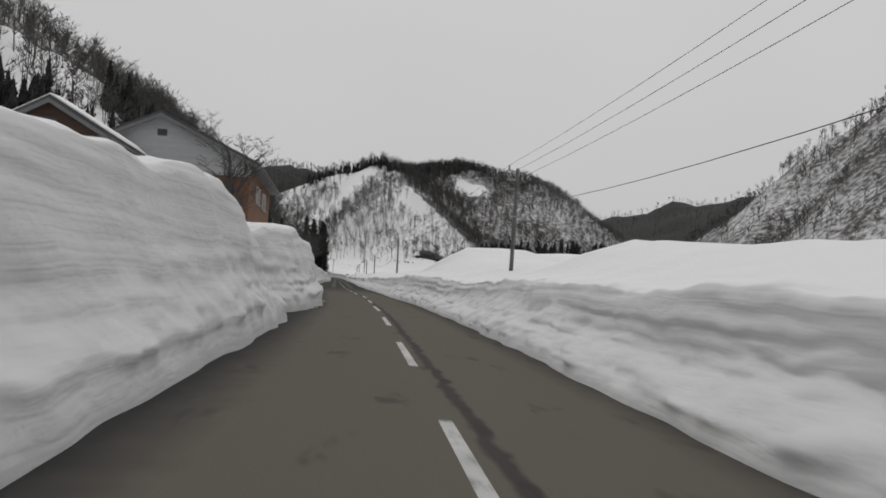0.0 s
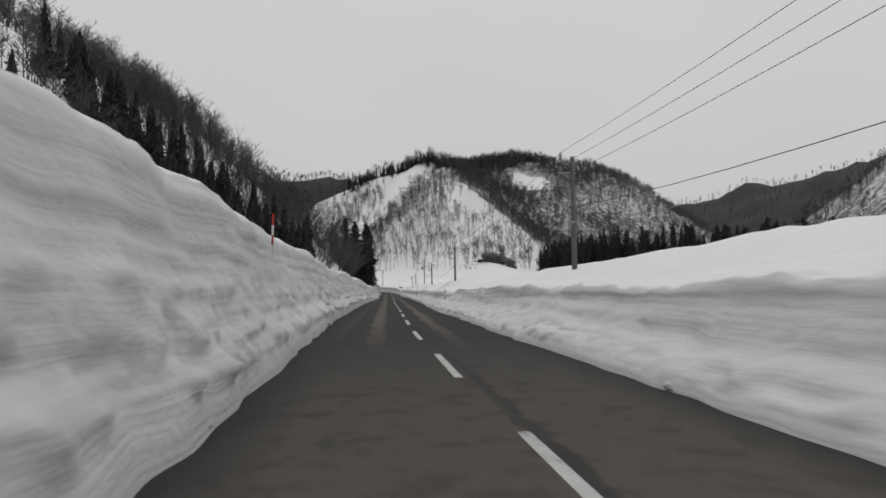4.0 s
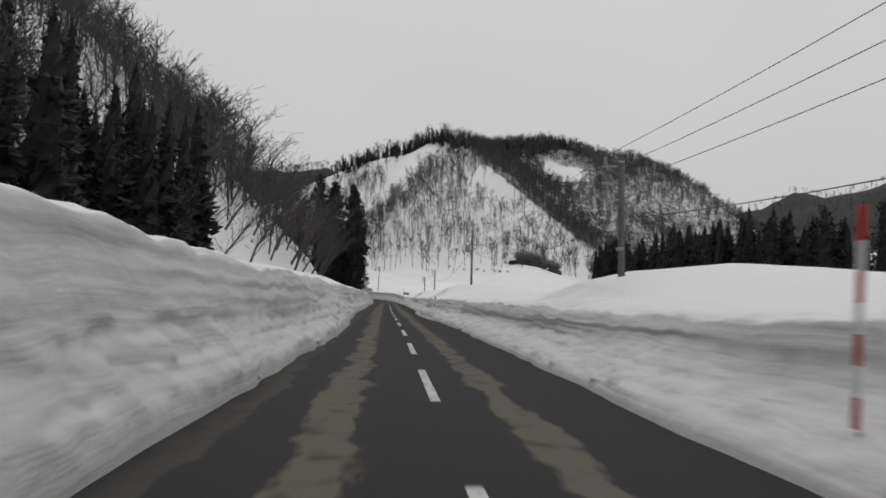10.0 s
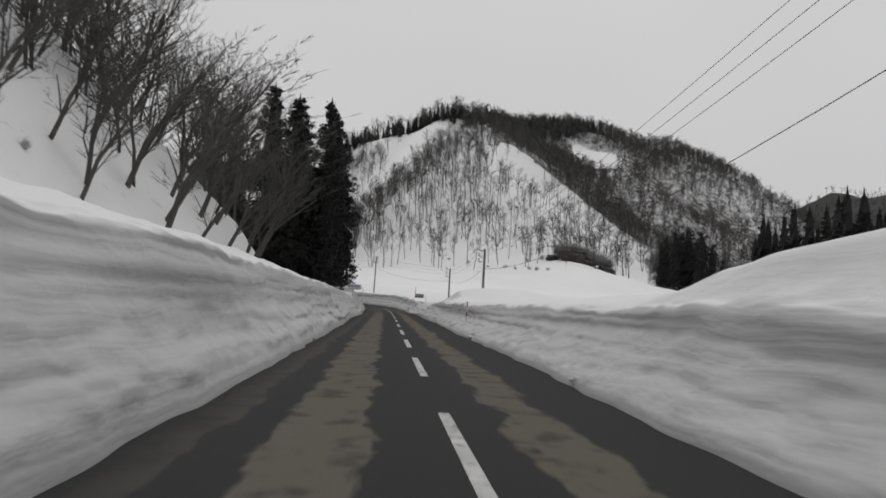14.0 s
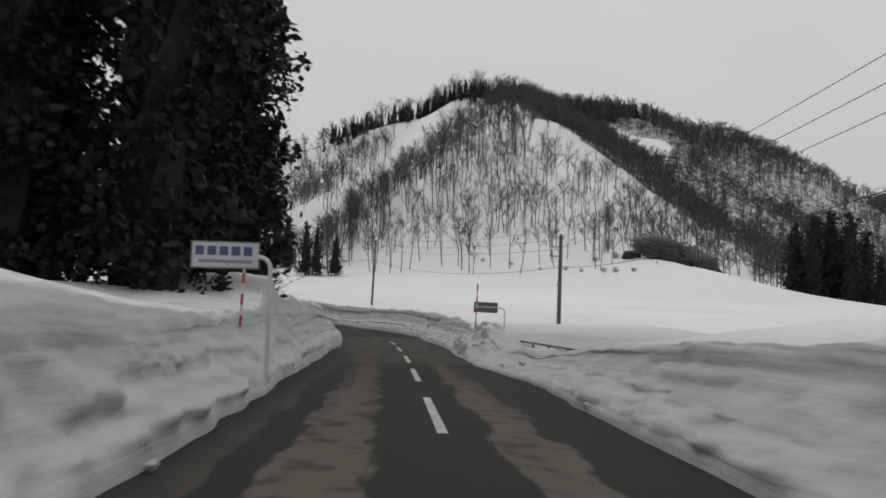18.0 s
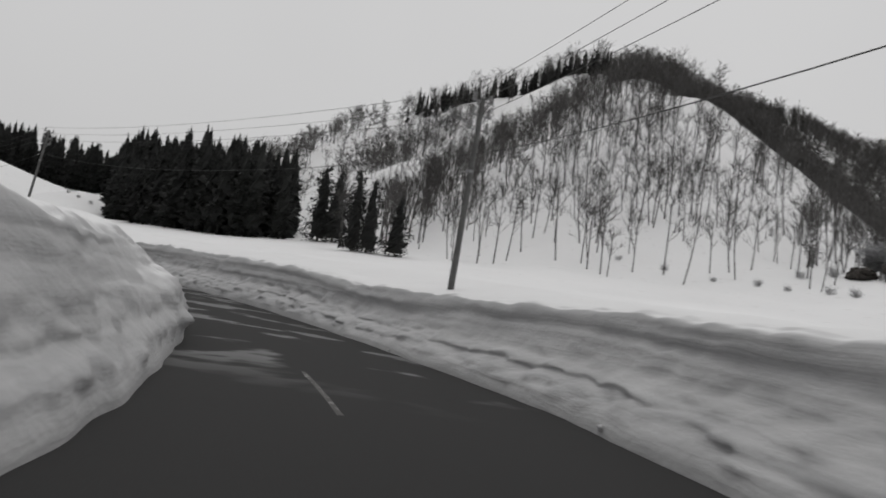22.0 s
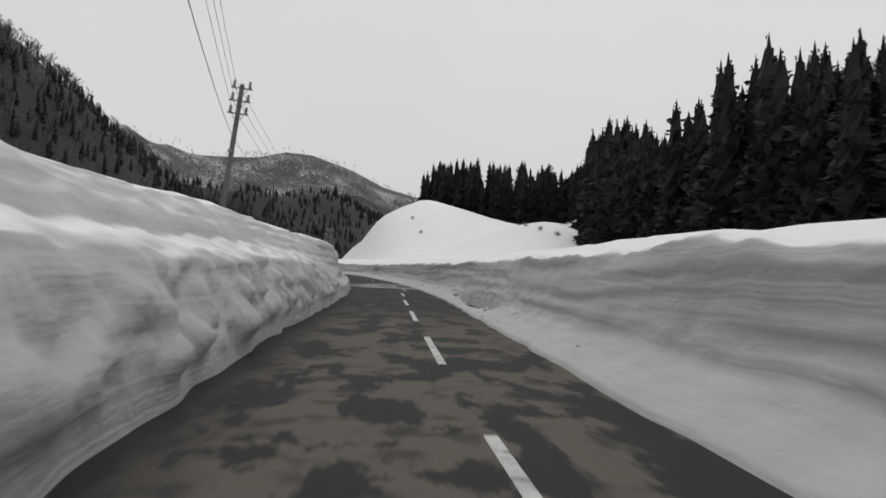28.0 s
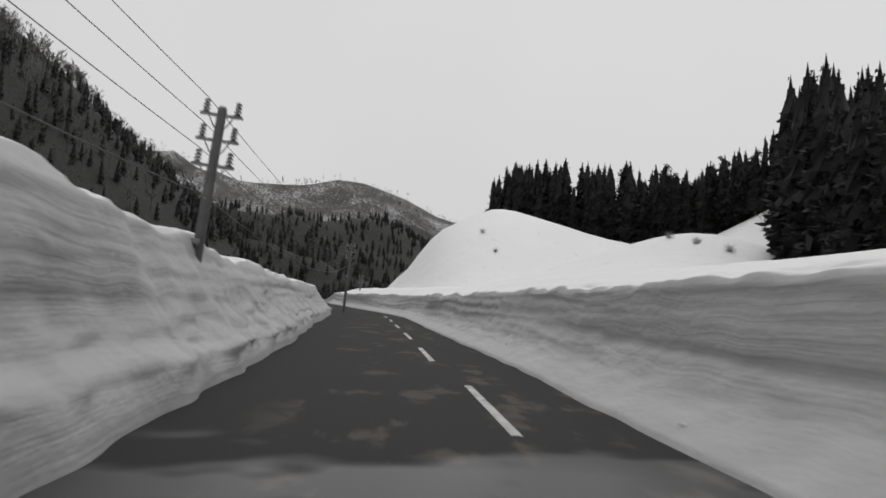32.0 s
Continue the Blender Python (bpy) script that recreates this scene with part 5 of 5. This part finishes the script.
for k, (s, u) in enumerate(spots):
    x, y, _ = on_road(s, u)
    m = pose(x, y, drop(x, y) - 0.2, 0, 0, heading(s) + (k * 37) % 50 - 25)
    f = 1.0 + 0.12 * (k % 5)
    ob = SLOPE_TREES[k] if k < 3 else copy_thing(SLOPE_TREES[k % 3], m)
    ob.matrix_basis = m
    ob.scale = (f, f, f)
ROUND_TREES = [tree_thing("bare_tree", bare_tree_data(430, 6.5, 4, 2, 0.13, 0.75, stems=3, fine=2, extra=1), TWIG, "leafless spreading tree in deep snow", "tree", "spreading trees")]
for k, (x, y, h) in enumerate([(*on_road(34, -5.9)[:2], 0.9), (*on_road(62, -14)[:2], 1.25), (*on_road(384, -13)[:2], 1.35), (*on_road(392, -17)[:2], 1.1), (-63.7, 384, 1.1), (-29, 520, 0.9), (-38, 524, 0.8), (-20, 521, 0.85)]):
    m = pose(x, y, (3.0 if k < 1 else drop(x, y) - 0.1), 0, 0, 60 * k)
    ob = ROUND_TREES[0] if k == 0 else copy_thing(ROUND_TREES[0], m)
    ob.matrix_basis = m
    ob.scale = (h, h, h)

FROST = foliage_material("frosted_twigs", (0.16, 0.16, 0.165), (0.42, 0.42, 0.43))
FROSTED = tree_thing("frosted_shrub", bare_tree_data(460, 3.2, 3, 3, 0.03, 0.95, stems=8, fine=2, twig=0.024), FROST, "shrub bent under snow above the rocks", "shrub", "frosted shrubs")
for k in range(22):
    w, r = 2.4 * k, 0.35 + 0.30 * math.sqrt(k)
    x, y = -25.5 + 4.2 * r * math.cos(w), 514.5 + 1.5 * r * math.sin(w)
    m = pose(x, y, drop(x, y) + 1.0, 0, 0, 50 * k)
    ob = FROSTED if k == 0 else copy_thing(FROSTED, m)
    ob.matrix_basis = m
    h = 1.65 + 0.5 * ((k * 7) % 5) / 4 - 0.15 * r
    ob.scale = (1.15 * h, 1.15 * h, h)
SHRUB = tree_thing("shrub", bare_tree_data(450, 2.2, 4, 2, 0.018, 0.9, stems=6, fine=3, twig=0.006), FROST, "small frosted leafless shrub poking out of the snow", "shrub", "shrubs")
for k, (x, y, h) in enumerate([(-47, 506, 1.5), (-44, 503, 1.2), (-40, 500, 1.6), (-52, 508, 1.1), (-58, 512, 1.4), (-64, 515, 1.2), (-38, 497, 1.7), (-35, 494, 1.4), (-262, 612, 1.3), (-255, 608, 1.2), (-271, 622, 1.0), (-212, 598, 1.5), (-207, 597, 1.6),
                               (-217, 600, 1.4), (-31, 513, 2.6), (-25, 512, 3.0), (-37, 514, 2.2), (-20, 513, 2.8), (-28, 515, 3.2), (-23, 515, 3.0), (-17, 514, 2.4), (-33, 516, 2.6), (-41, 513, 1.8), (-66, 300, 0.8), (-60, 310, 0.9)]):
    m = pose(x, y, drop(x, y) - 0.15, 0, 0, 71 * k)
    ob = SHRUB if k == 0 else copy_thing(SHRUB, m)
    ob.matrix_basis = m
    ob.scale = (0.6 * h, 0.6 * h, 0.6 * h)


# ---- power line ----
def pole_thing(top, lamp=False, box=False, drop_by=2.05, both=False):
    """A concrete pole with three insulators on brackets, step bolts and a cable clamp. Its foot is at the origin, its top at the given height."""
    root = tagged(new("utility_pole"), "grey concrete utility pole with three insulators", "utility pole", "utility poles")
    bm = rod_bm((0, 0, -2.5), (0, 0, top), 0.130, 0.088, 14)
    bmesh.ops.bevel(bm, geom=[e for e in bm.edges if abs(e.calc_face_angle(0)) > 1.2], offset=0.012, segments=1, affect="EDGES")
    part("shaft", bm, root, material=CONCRETE)
    part("cap", rod_bm((0, 0, top), (0, 0, top + 0.05), 0.095, 0.07, 12), root, material=STEEL)
    reach = 0.30 if both else 0.48
    for side in (-1, 1) if both else (-1,):
        for z in (top - 0.12, top - 0.62, top - 1.12):
            bracket = part("bracket", box_bm((0.22 + reach, 0.06, 0.06), (0.5 * reach * side, 0, z), 0.008), root, material=STEEL)
            bm = bmesh.new()
            for j in range(4):
                rod_bm((reach * side, 0, z + 0.03 + 0.07 * j), (reach * side, 0, z + 0.08 + 0.07 * j), 0.085 - 0.006 * j, 0.04, 10, bm)
            part("insulator", bm, bracket, "dark ceramic insulator", CERAMIC)
            part("stay", rod_bm((0.1 * side, 0, z - 0.25), ((reach - 0.06) * side, 0, z - 0.02), 0.014, n=6), bracket, material=STEEL)
    part("cable_clamp", box_bm((0.16, 0.30, 0.10), (-0.05, 0, top - 2.6), 0.01), root, material=STEEL)
    for k in range(6):
        side = 1 if k % 2 else -1
        part("step_bolt", rod_bm((0, side * 0.1, 1.2 + 0.45 * k), (0, side * 0.28, 1.2 + 0.45 * k), 0.011, n=5), root, material=STEEL)
    if box:
        part("transformer", rod_bm((-0.45, 0.1, top - 2.2), (-0.45, 0.1, top - 1.5), 0.24, 0.24, 16), root, "grey steel transformer can", STEEL)
        part("crossarm", box_bm((1.3, 0.08, 0.09), (0.45, 0, top - 1.45), 0.01), root, material=STEEL)
    if lamp:
        arm = part("lamp_arm", rod_bm((0, 0, top - drop_by - 0.15), (-0.7, 0, top - drop_by), 0.022, n=8), root, material=STEEL)
        part("lamp_head", box_bm((0.42, 0.16, 0.10), (-0.85, 0, top - drop_by + 0.02), 0.03), arm, "dark street lamp head", CERAMIC)
    return root


POLES = [(-28, 7.5, 7.9, 0, True), (45, 7.6, 7.7, 1, True), (107, 6.6, 6.6, 0, False), (159.6, 6.0, 5.65, 0, False), (210.5, 6.3, 5.6, -1, False), (267.5, 7.7, 8.1, 0, False), (334.1, 7.8, 6.2, 1, False), (375.3, 8.4, 6.0, 1, False), (416.9, 6.45, 8.7, 2, True)]
POLES_2 = [(-110.0, 456.9, 13.2, 6), (-140.5, 479.2, 13.7, 6), (-173.5, 511.7, 12.8, 5), (-214, 546, 16.5, 3), (-262, 585, 19.0, 3)]
tops = []
for k, (s, u, top, lean, lamp) in enumerate(POLES):
    x, y, z = on_road(s, u)
    z = float(road_z(s))
    ob = pole_thing(top, lamp=lamp, box=(k == 5), drop_by=0.9 if k == 8 else 2.05, both=(k == 8))
    ob.matrix_basis = pose(x, y, z, 0, lean, heading(s))
    tops.append((Vector((x, y, z)), top, heading(s), lean, 0.30 if k == 8 else 0.48))
for x, y, topz, lean in POLES_2:
    s, u = along(np.array([x]), np.array([y]))
    z = float(road_z(s[0]))
    ob = pole_thing(topz - z, both=True)
    ob.matrix_basis = pose(x, y, z, 0, lean, heading(float(s[0])))
    tops.append((Vector((x, y, z)), topz - z, heading(float(s[0])), lean, 0.30))


def wire(a, b, sag, radius, label):
    """A sagging cable as one tube."""
    a, b = np.array(a), np.array(b)
    q = np.linspace(0, 1, 18)[:, None]
    mid = a + (b - a) * q
    mid[:, 2] -= sag * 4 * (q * (1 - q))[:, 0]
    flat = np.cross(b - a, [0, 0, 1.0])
    flat = flat / np.linalg.norm(flat)
    ring = [mid + radius * (math.cos(w) * flat + math.sin(w) * np.array([0, 0, 1.0])) for w in np.linspace(0, 2 * math.pi, 7)]
    me = grid_mesh("overhead_wire", np.stack(ring, 1), CABLE)
    tagged(new("overhead_wire", me), label, "wire", "overhead wires")


for (pa, ha, ya, la, ra), (pb, hb, yb, lb, rb) in zip(tops[:-1], tops[1:]):
    span = (pb - pa).length
    ma, mb = pose(*pa, 0, la, ya), pose(*pb, 0, lb, yb)
    for z in (0.2, -0.3, -0.8):
        wire(ma @ Vector((-ra, 0, ha + z)), mb @ Vector((-rb, 0, hb + z)), span * 0.010, 0.0075, "thin dark power line between the poles")
    wire(ma @ Vector((-0.08, 0, ha - (2.0 if ha > 6.5 else 1.7))), mb @ Vector((-0.08, 0, hb - (2.0 if hb > 6.5 else 1.7))), span * 0.018, 0.011, "dark telephone cable below the power lines")


# ---- house behind the bank ----
SIDING_WHITE = grained("pale_siding", (0.33, 0.34, 0.345), (0.44, 0.45, 0.455), 3.0, 0.75, stretch=(1, 1, 6))
SIDING_DARK = grained("dark_brown_boards", (0.035, 0.022, 0.016), (0.075, 0.045, 0.030), 3.0, 0.8, stretch=(1, 1, 6))
SIDING_BROWN = grained("orange_brown_siding", (0.125, 0.058, 0.028), (0.20, 0.095, 0.044), 3.0, 0.75, stretch=(1, 1, 6))
ROOF = grained("dark_metal_roof", (0.035, 0.036, 0.04), (0.075, 0.076, 0.08), 4.0, 0.5, 0.3)
TRIM = grained("grey_trim", (0.10, 0.10, 0.105), (0.16, 0.16, 0.165), 6.0, 0.6)
PANE = grained("window_glass", (0.16, 0.17, 0.175), (0.26, 0.27, 0.275), 1.2, 0.08, bump=0.02)
ALU = grained("aluminium_frame", (0.45, 0.45, 0.45), (0.6, 0.6, 0.6), 8.0, 0.4, 0.3)


def house(length, half, eave, peak, base, wall_of, gable_label, windows, over=0.7, gable_of=None):
    """A gabled house: x across, y along its ridge, foot of the front road-side corner's wall line at the origin."""
    root = tagged(new("house"), gable_label, "house")

    def wall_slab(name, pts, shift, mat, label=""):
        bm = bmesh.new()
        lo = [bm.verts.new(p) for p in pts]
        hi = [bm.verts.new(Vector(p) + Vector(shift)) for p in pts]
        n = len(pts)
        bm.faces.new(lo)
        bm.faces.new(hi[::-1])
        for i in range(n):
            bm.faces.new((lo[i], lo[(i + 1) % n], hi[(i + 1) % n], hi[i]))
        bmesh.ops.recalc_face_normals(bm, faces=bm.faces)
        return part(name, bm, root, label, mat)

    band = eave - 0.75
    for y, sh in ((0, 0.2), (length, -0.2)):
        wall_slab("gable_wall", [(-2 * half, y, band), (0, y, band), (0, y, eave), (-half, y, peak), (-2 * half, y, eave)], (0, sh, 0), gable_of or SIDING_WHITE, "boarded gable")
        wall_slab("end_wall", [(-2 * half, y, base), (0, y, base), (0, y, band - 0.02), (-2 * half, y, band - 0.02)], (0, sh, 0), wall_of)
    side = wall_slab("side_wall", [(0.01, 0.2, base), (0.01, length - 0.2, base), (0.01, length - 0.2, eave), (0.01, 0.2, eave)], (-0.2, 0, 0), wall_of)
    wall_slab("side_wall", [(-2 * half, 0.2, base), (-2 * half, length - 0.2, base), (-2 * half, length - 0.2, eave), (-2 * half, 0.2, eave)], (0.2, 0, 0), wall_of)
    rise = (peak - eave) / half
    for sgn in (1, -1):
        ex = over * sgn if sgn > 0 else -2 * half - over
        ez = eave - over * rise
        wall_slab("roof_slope", [(-half, -over, peak + 0.05), (ex, -over, ez + 0.05), (ex, length + over, ez + 0.05), (-half, length + over, peak + 0.05)], (0, 0, 0.16), ROOF, "dark metal roof")
        wall_slab("fascia", [(ex, -over, ez - 0.16), (ex, length + over, ez - 0.16), (ex, length + over, ez + 0.045), (ex, -over, ez + 0.045)], (0.04 * sgn, 0, 0), TRIM)
        wall_slab("soffit", [(0 if sgn > 0 else -2 * half, -over, ez - 0.02), (ex - 0.02 * sgn, -over, ez - 0.02), (ex - 0.02 * sgn, length + over, ez - 0.02), (0 if sgn > 0 else -2 * half, length + over, ez - 0.02)], (0, 0, 0.05), TRIM)
        wall_slab("barge_board", [(-half, -over - 0.01, peak - 0.15), (ex, -over - 0.01, ez - 0.15), (ex, -over - 0.01, ez + 0.05), (-half, -over - 0.01, peak + 0.05)], (0, -0.05, 0), TRIM)
    part("gable_vent", box_bm((0.5, 0.08, 0.35), (-half, -0.03, peak - 0.9), 0.02), root, "dark gable vent", ROOF)
    part("gutter", rod_bm((over + 0.1, -over, eave - over * rise - 0.05), (over + 0.1, length + over, eave - over * rise - 0.05), 0.06, n=10), root, material=TRIM)
    for yc, zc, w, h in windows:
        win = part("window", box_bm((0.05, w, h), (0.03, yc, zc), 0.006), root, material=PANE)
        for dy, sw, dz, sh in ((-w / 2, 0.06, 0, h + 0.06), (w / 2, 0.06, 0, h + 0.06), (0, 0.05, 0, h), (0, w + 0.06, h / 2, 0.06), (0, w + 0.06, -h / 2, 0.07)):
            part("frame_bar", box_bm((0.09, sw, sh), (0.045, yc + dy, zc + dz), 0.006), win, material=ALU)
        part("window_sill", box_bm((0.16, w + 0.2, 0.05), (0.09, yc, zc - h / 2 - 0.06), 0.008), win, material=ALU)
    return root


def at_road(s, u):
    x, y, z = on_road(s, u)
    return float(x), float(y), float(road_z(s))


h1 = house(14.6, 4.8, 7.25, 9.5, -1.0, SIDING_BROWN, "brown house with pale gable and dark metal roof", [(5.0, 5.9, 1.9, 0.95), (9.4, 5.9, 1.9, 0.95)], 0.6)
h1.matrix_basis = pose(*at_road(47.2, -6.75), 0, 0, heading(53))
h2 = house(8.0, 2.1, 7.1, 8.3, -1.0, SIDING_DARK, "low brown house with snow on its roof beside the bank", [], 0.45, SIDING_DARK)
h2.matrix_basis = pose(*at_road(38.6, -12.4), 0, 0, heading(42))
for x0, z0, x1, z1 in ((-2.1, 8.3, 0.38, 6.88), (-2.1, 8.3, -4.58, 6.88)):
    bm = bmesh.new()
    n = 12
    for layer in (0.23, 0.42):
        for a in range(n + 1):
            for b in range(n + 1):
                qx, qy = a / n, b / n
                edge = 0.12 * (1 - min(1, 6 * min(qx + 0.2, 1 - qx, qy, 1 - qy)))
                bm.verts.new((x0 + (x1 - x0) * qx, -0.35 + 8.7 * qy, z0 + (z1 - z0) * qx + layer - (edge - 0.04 * noise.noise(Vector((7 * qx, 9 * qy, 1))) if layer > 0.3 else 0)))
    bm.verts.ensure_lookup_table()
    m = (n + 1) ** 2
    for layer in (0, 1):
        for a in range(n):
            for b in range(n):
                k = layer * m + a * (n + 1) + b
                bm.faces.new([bm.verts[k], bm.verts[k + n + 1], bm.verts[k + n + 2], bm.verts[k + 1]])
    rim = [a * (n + 1) for a in range(n + 1)] + [n * (n + 1) + b for b in range(1, n + 1)] + [a * (n + 1) + n for a in range(n - 1, -1, -1)] + [b for b in range(n - 1, 0, -1)]
    for p, q in zip(rim, rim[1:] + rim[:1]):
        bm.faces.new([bm.verts[p], bm.verts[q], bm.verts[q + m], bm.verts[p + m]])
    bmesh.ops.recalc_face_normals(bm, faces=bm.faces)
    part("roof_snow", bm, h2, "snow lying on the roof", SNOW)


# ---- signs and snow poles ----
def snow_pole(s, u, height, foot, lean=2.0, paint=None):
    """A slim marker pole with red and white bands."""
    colour = "red" if paint is None else "dark grey"
    paint = paint or RED
    root = tagged(new("snow_pole"), "slim " + colour + " and white snow pole at the road edge", "snow pole", "snow poles")
    n = max(4, int(round(height / 0.27)))
    for k in range(n):
        z0, z1 = height * k / n, height * (k + 1) / n
        part("band", rod_bm((0, 0, z0), (0, 0, z1 - 0.002), 0.032, 0.032, 12), root, colour + " band" if (n - 1 - k) % 2 == 0 else "white band", paint if (n - 1 - k) % 2 == 0 else WHITE)
    part("cap", rod_bm((0, 0, height - 0.002), (0, 0, height + 0.04), 0.034, 0.024, 12), root, material=paint)
    x, y, z = at_road(s, u)
    root.matrix_basis = pose(x, y, z + foot, 0, lean, heading(s))


for s, u, top, foot in SNOW_POLES:
    snow_pole(s, u, top - foot, foot, paint=CABLE if s == 392.4 else None)

SIGN_WHITE = grained("sign_white", (0.50, 0.51, 0.54), (0.62, 0.63, 0.66), 5.0, 0.45, bump=0.05)
SIGN_BLUE = grained("sign_blue_ink", (0.05, 0.07, 0.16), (0.09, 0.11, 0.22), 9.0, 0.5, bump=0.05)
SIGN_GREY = grained("sign_grey_ink", (0.20, 0.21, 0.24), (0.28, 0.29, 0.32), 9.0, 0.5, bump=0.05)
PIPE_WHITE = grained("white_pipe", (0.55, 0.55, 0.55), (0.70, 0.70, 0.70), 7.0, 0.4, bump=0.05)

sign = tagged(new("bridge_name_sign"), "white bridge name sign on a bent white pipe", "road sign")
panel = part("panel", box_bm((1.28, 0.03, 0.48), (0, 0, 0), 0.012), sign, material=SIGN_WHITE)
part("panel_rim", box_bm((1.34, 0.02, 0.54), (0, 0.012, 0), 0.01), panel, "grey rim", STEEL)
for k in range(5):
    x = -0.50 + 0.235 * k
    part("letter_bar", box_bm((0.17, 0.006, 0.18), (x, -0.018, 0.08), 0.002), panel, "dark blue bar of lettering", SIGN_BLUE)
part("small_lettering", box_bm((1.05, 0.006, 0.06), (0, -0.018, -0.13)), panel, "grey bar of small lettering", SIGN_GREY)
bm = bmesh.new()
pts = [(0.62, 0.03, -0.02), (0.74, 0.03, -0.03), (0.83, 0.03, -0.09), (0.88, 0.03, -0.19), (0.89, 0.03, -0.32), (0.89, 0.03, -3.2)]
for a, b in zip(pts[:-1], pts[1:]):
    rod_bm(a, b, 0.045, n=12, bm=bm)
part("pipe", bm, sign, material=PIPE_WHITE)
x, y, z = at_road(349.0, -3.95)
sign.matrix_basis = pose(x, y, z + 2.62, 0, 0, heading(349) + 3)

board = tagged(new("sign_board"), "back of a dark road sign with a pale clamp rail", "road sign")
part("panel", box_bm((1.15, 0.03, 0.50), (0, 0, 0), 0.01), board, "dark grey back panel", TRIM)
part("clamp_rail", box_bm((1.04, 0.04, 0.05), (0, -0.035, 0.02), 0.006), board, "pale clamp rail", PIPE_WHITE)
for k in (-0.4, 0.0, 0.4):
    part("clamp", box_bm((0.06, 0.05, 0.12), (k, -0.03, 0.02), 0.006), board, material=STEEL)
bm = bmesh.new()
pts = [(0.55, -0.05, 0.02), (0.78, -0.05, 0.0), (0.88, -0.05, -0.08), (0.92, -0.05, -0.2), (0.92, -0.05, -2.4)]
for a, b in zip(pts[:-1], pts[1:]):
    rod_bm(a, b, 0.035, n=10, bm=bm)
part("pipe", bm, board, material=PIPE_WHITE)
x, y, z = at_road(372.4, 4.18)
board.matrix_basis = pose(x, y, z + 2.08, 0, 2, heading(372) - 4)

# bridge rail half buried by the snow
rail = tagged(new("bridge_rail"), "grey steel bridge rail half buried in snow", "rail")
rail_s = np.arange(351.0, 377.1, 0.5)
rail_ring = [on_road(rail_s, 4.9 + 0.04 * math.cos(w), 0.64 + 0.04 * math.sin(w)) for w in np.linspace(0, 2 * math.pi, 9)]
part("top_rail", grid_mesh("top_rail", np.stack(rail_ring, 1), TRIM), rail)
for a in np.arange(352.0, 377, 3.0):
    p = on_road(a, 4.9, 0.0)
    part("post", rod_bm(p, on_road(a, 4.9, 0.61), 0.045, n=8), rail, material=STEEL)


# ---- lumps of snow broken off the banks ----
LUMP_SNOW = grained("broken_snow", (0.48, 0.48, 0.485), (0.66, 0.66, 0.665), 5.0, 0.7, bump=0.5, depth=0.03)


def lump_mesh(seed):
    bm = bmesh.new()
    bmesh.ops.create_icosphere(bm, subdivisions=3, radius=1.0)
    for v in bm.verts:
        p = v.co * 1.7 + Vector((seed * 7.1, 0, 0))
        v.co *= 0.75 + 0.34 * noise.noise(p) + 0.2 * noise.noise(p * 2.7) + 0.10 * noise.noise(p * 6.5)
        v.co.z *= 0.72
    me = bpy.data.meshes.new("snow_lump")
    bm.to_mesh(me)
    bm.free()
    me.polygons.foreach_set("use_smooth", np.ones(len(me.polygons), bool))
    me.materials.append(LUMP_SNOW)
    return me


LUMPS = [lump_mesh(k) for k in range(5)]
lr = random.Random(5)


def lump(s, u, h, size):
    ob = new("snow_lump", LUMPS[lr.randrange(5)])
    x, y, z = on_road(s, u, h)
    ob.matrix_basis = pose(x, y, z, lr.uniform(-20, 20), lr.uniform(-20, 20), lr.uniform(0, 360)) @ Matrix.Diagonal((size * lr.uniform(0.7, 1.3), size * lr.uniform(0.7, 1.2), size, 1))
    tagged(ob, "lump of broken snow beside the road", "snow lump", "snow lumps")


for k in range(150):
    s = lr.uniform(-5, 560)
    side = lr.choice((-1, 1, 1))
    foot = float((FOOT_L if side < 0 else FOOT_R)(s))
    size = lr.choice((0.05, 0.06, 0.08, 0.10, 0.14))
    d = lr.uniform(-0.05, 0.75) if side > 0 else lr.uniform(-0.1, 0.3)
    lump(s, side * (foot + d), 0.01 + (0.36 if side > 0 else 0.5) * max(d, 0), size)
for k in range(26):
    lump(lr.uniform(365, 374), lr.uniform(2.5, 4.2), lr.uniform(0.2, 0.6), lr.choice((0.10, 0.14, 0.18)))
for k in range(7):
    lump(lr.uniform(33, 46), lr.uniform(-2.7, -2.2), 0.02, lr.choice((0.06, 0.10)))


# ---- dark rocks and brush at the foot of the hill ----
def outcrop(x, y, size, seed):
    bm = bmesh.new()
    bmesh.ops.create_icosphere(bm, subdivisions=4, radius=1.0)
    for v in bm.verts:
        p = v.co * 1.6 + Vector((seed * 3.3, 1, 2))
        k = 0.8 + 0.35 * noise.noise(p) + 0.22 * noise.noise(p * 2.6) + 0.12 * noise.noise(p * 6)
        v.co = Vector((v.co.x * size[0] * k, v.co.y * size[1] * k, v.co.z * size[2] * k))
    me = bpy.data.meshes.new("rock_outcrop")
    bm.to_mesh(me)
    bm.free()
    me.materials.append(ROCK)
    ob = new("rock_outcrop", me)
    ob.matrix_basis = pose(x, y, drop(x, y) + size[2] * 0.15, 0, 6, 25 * seed)
    tagged(ob, "dark wet rock outcrop breaking through the snow", "rock", "rock outcrops")


ROCK = grained("dark_rock", (0.025, 0.023, 0.021), (0.085, 0.075, 0.065), 1.6, 0.9, bump=0.8, depth=0.15)
outcrop(-27, 512, (6.2, 3.0, 3.6), 1)
outcrop(-19, 512, (4.0, 2.4, 1.5), 2)
outcrop(-34, 513, (3.2, 2.0, 1.3), 3)
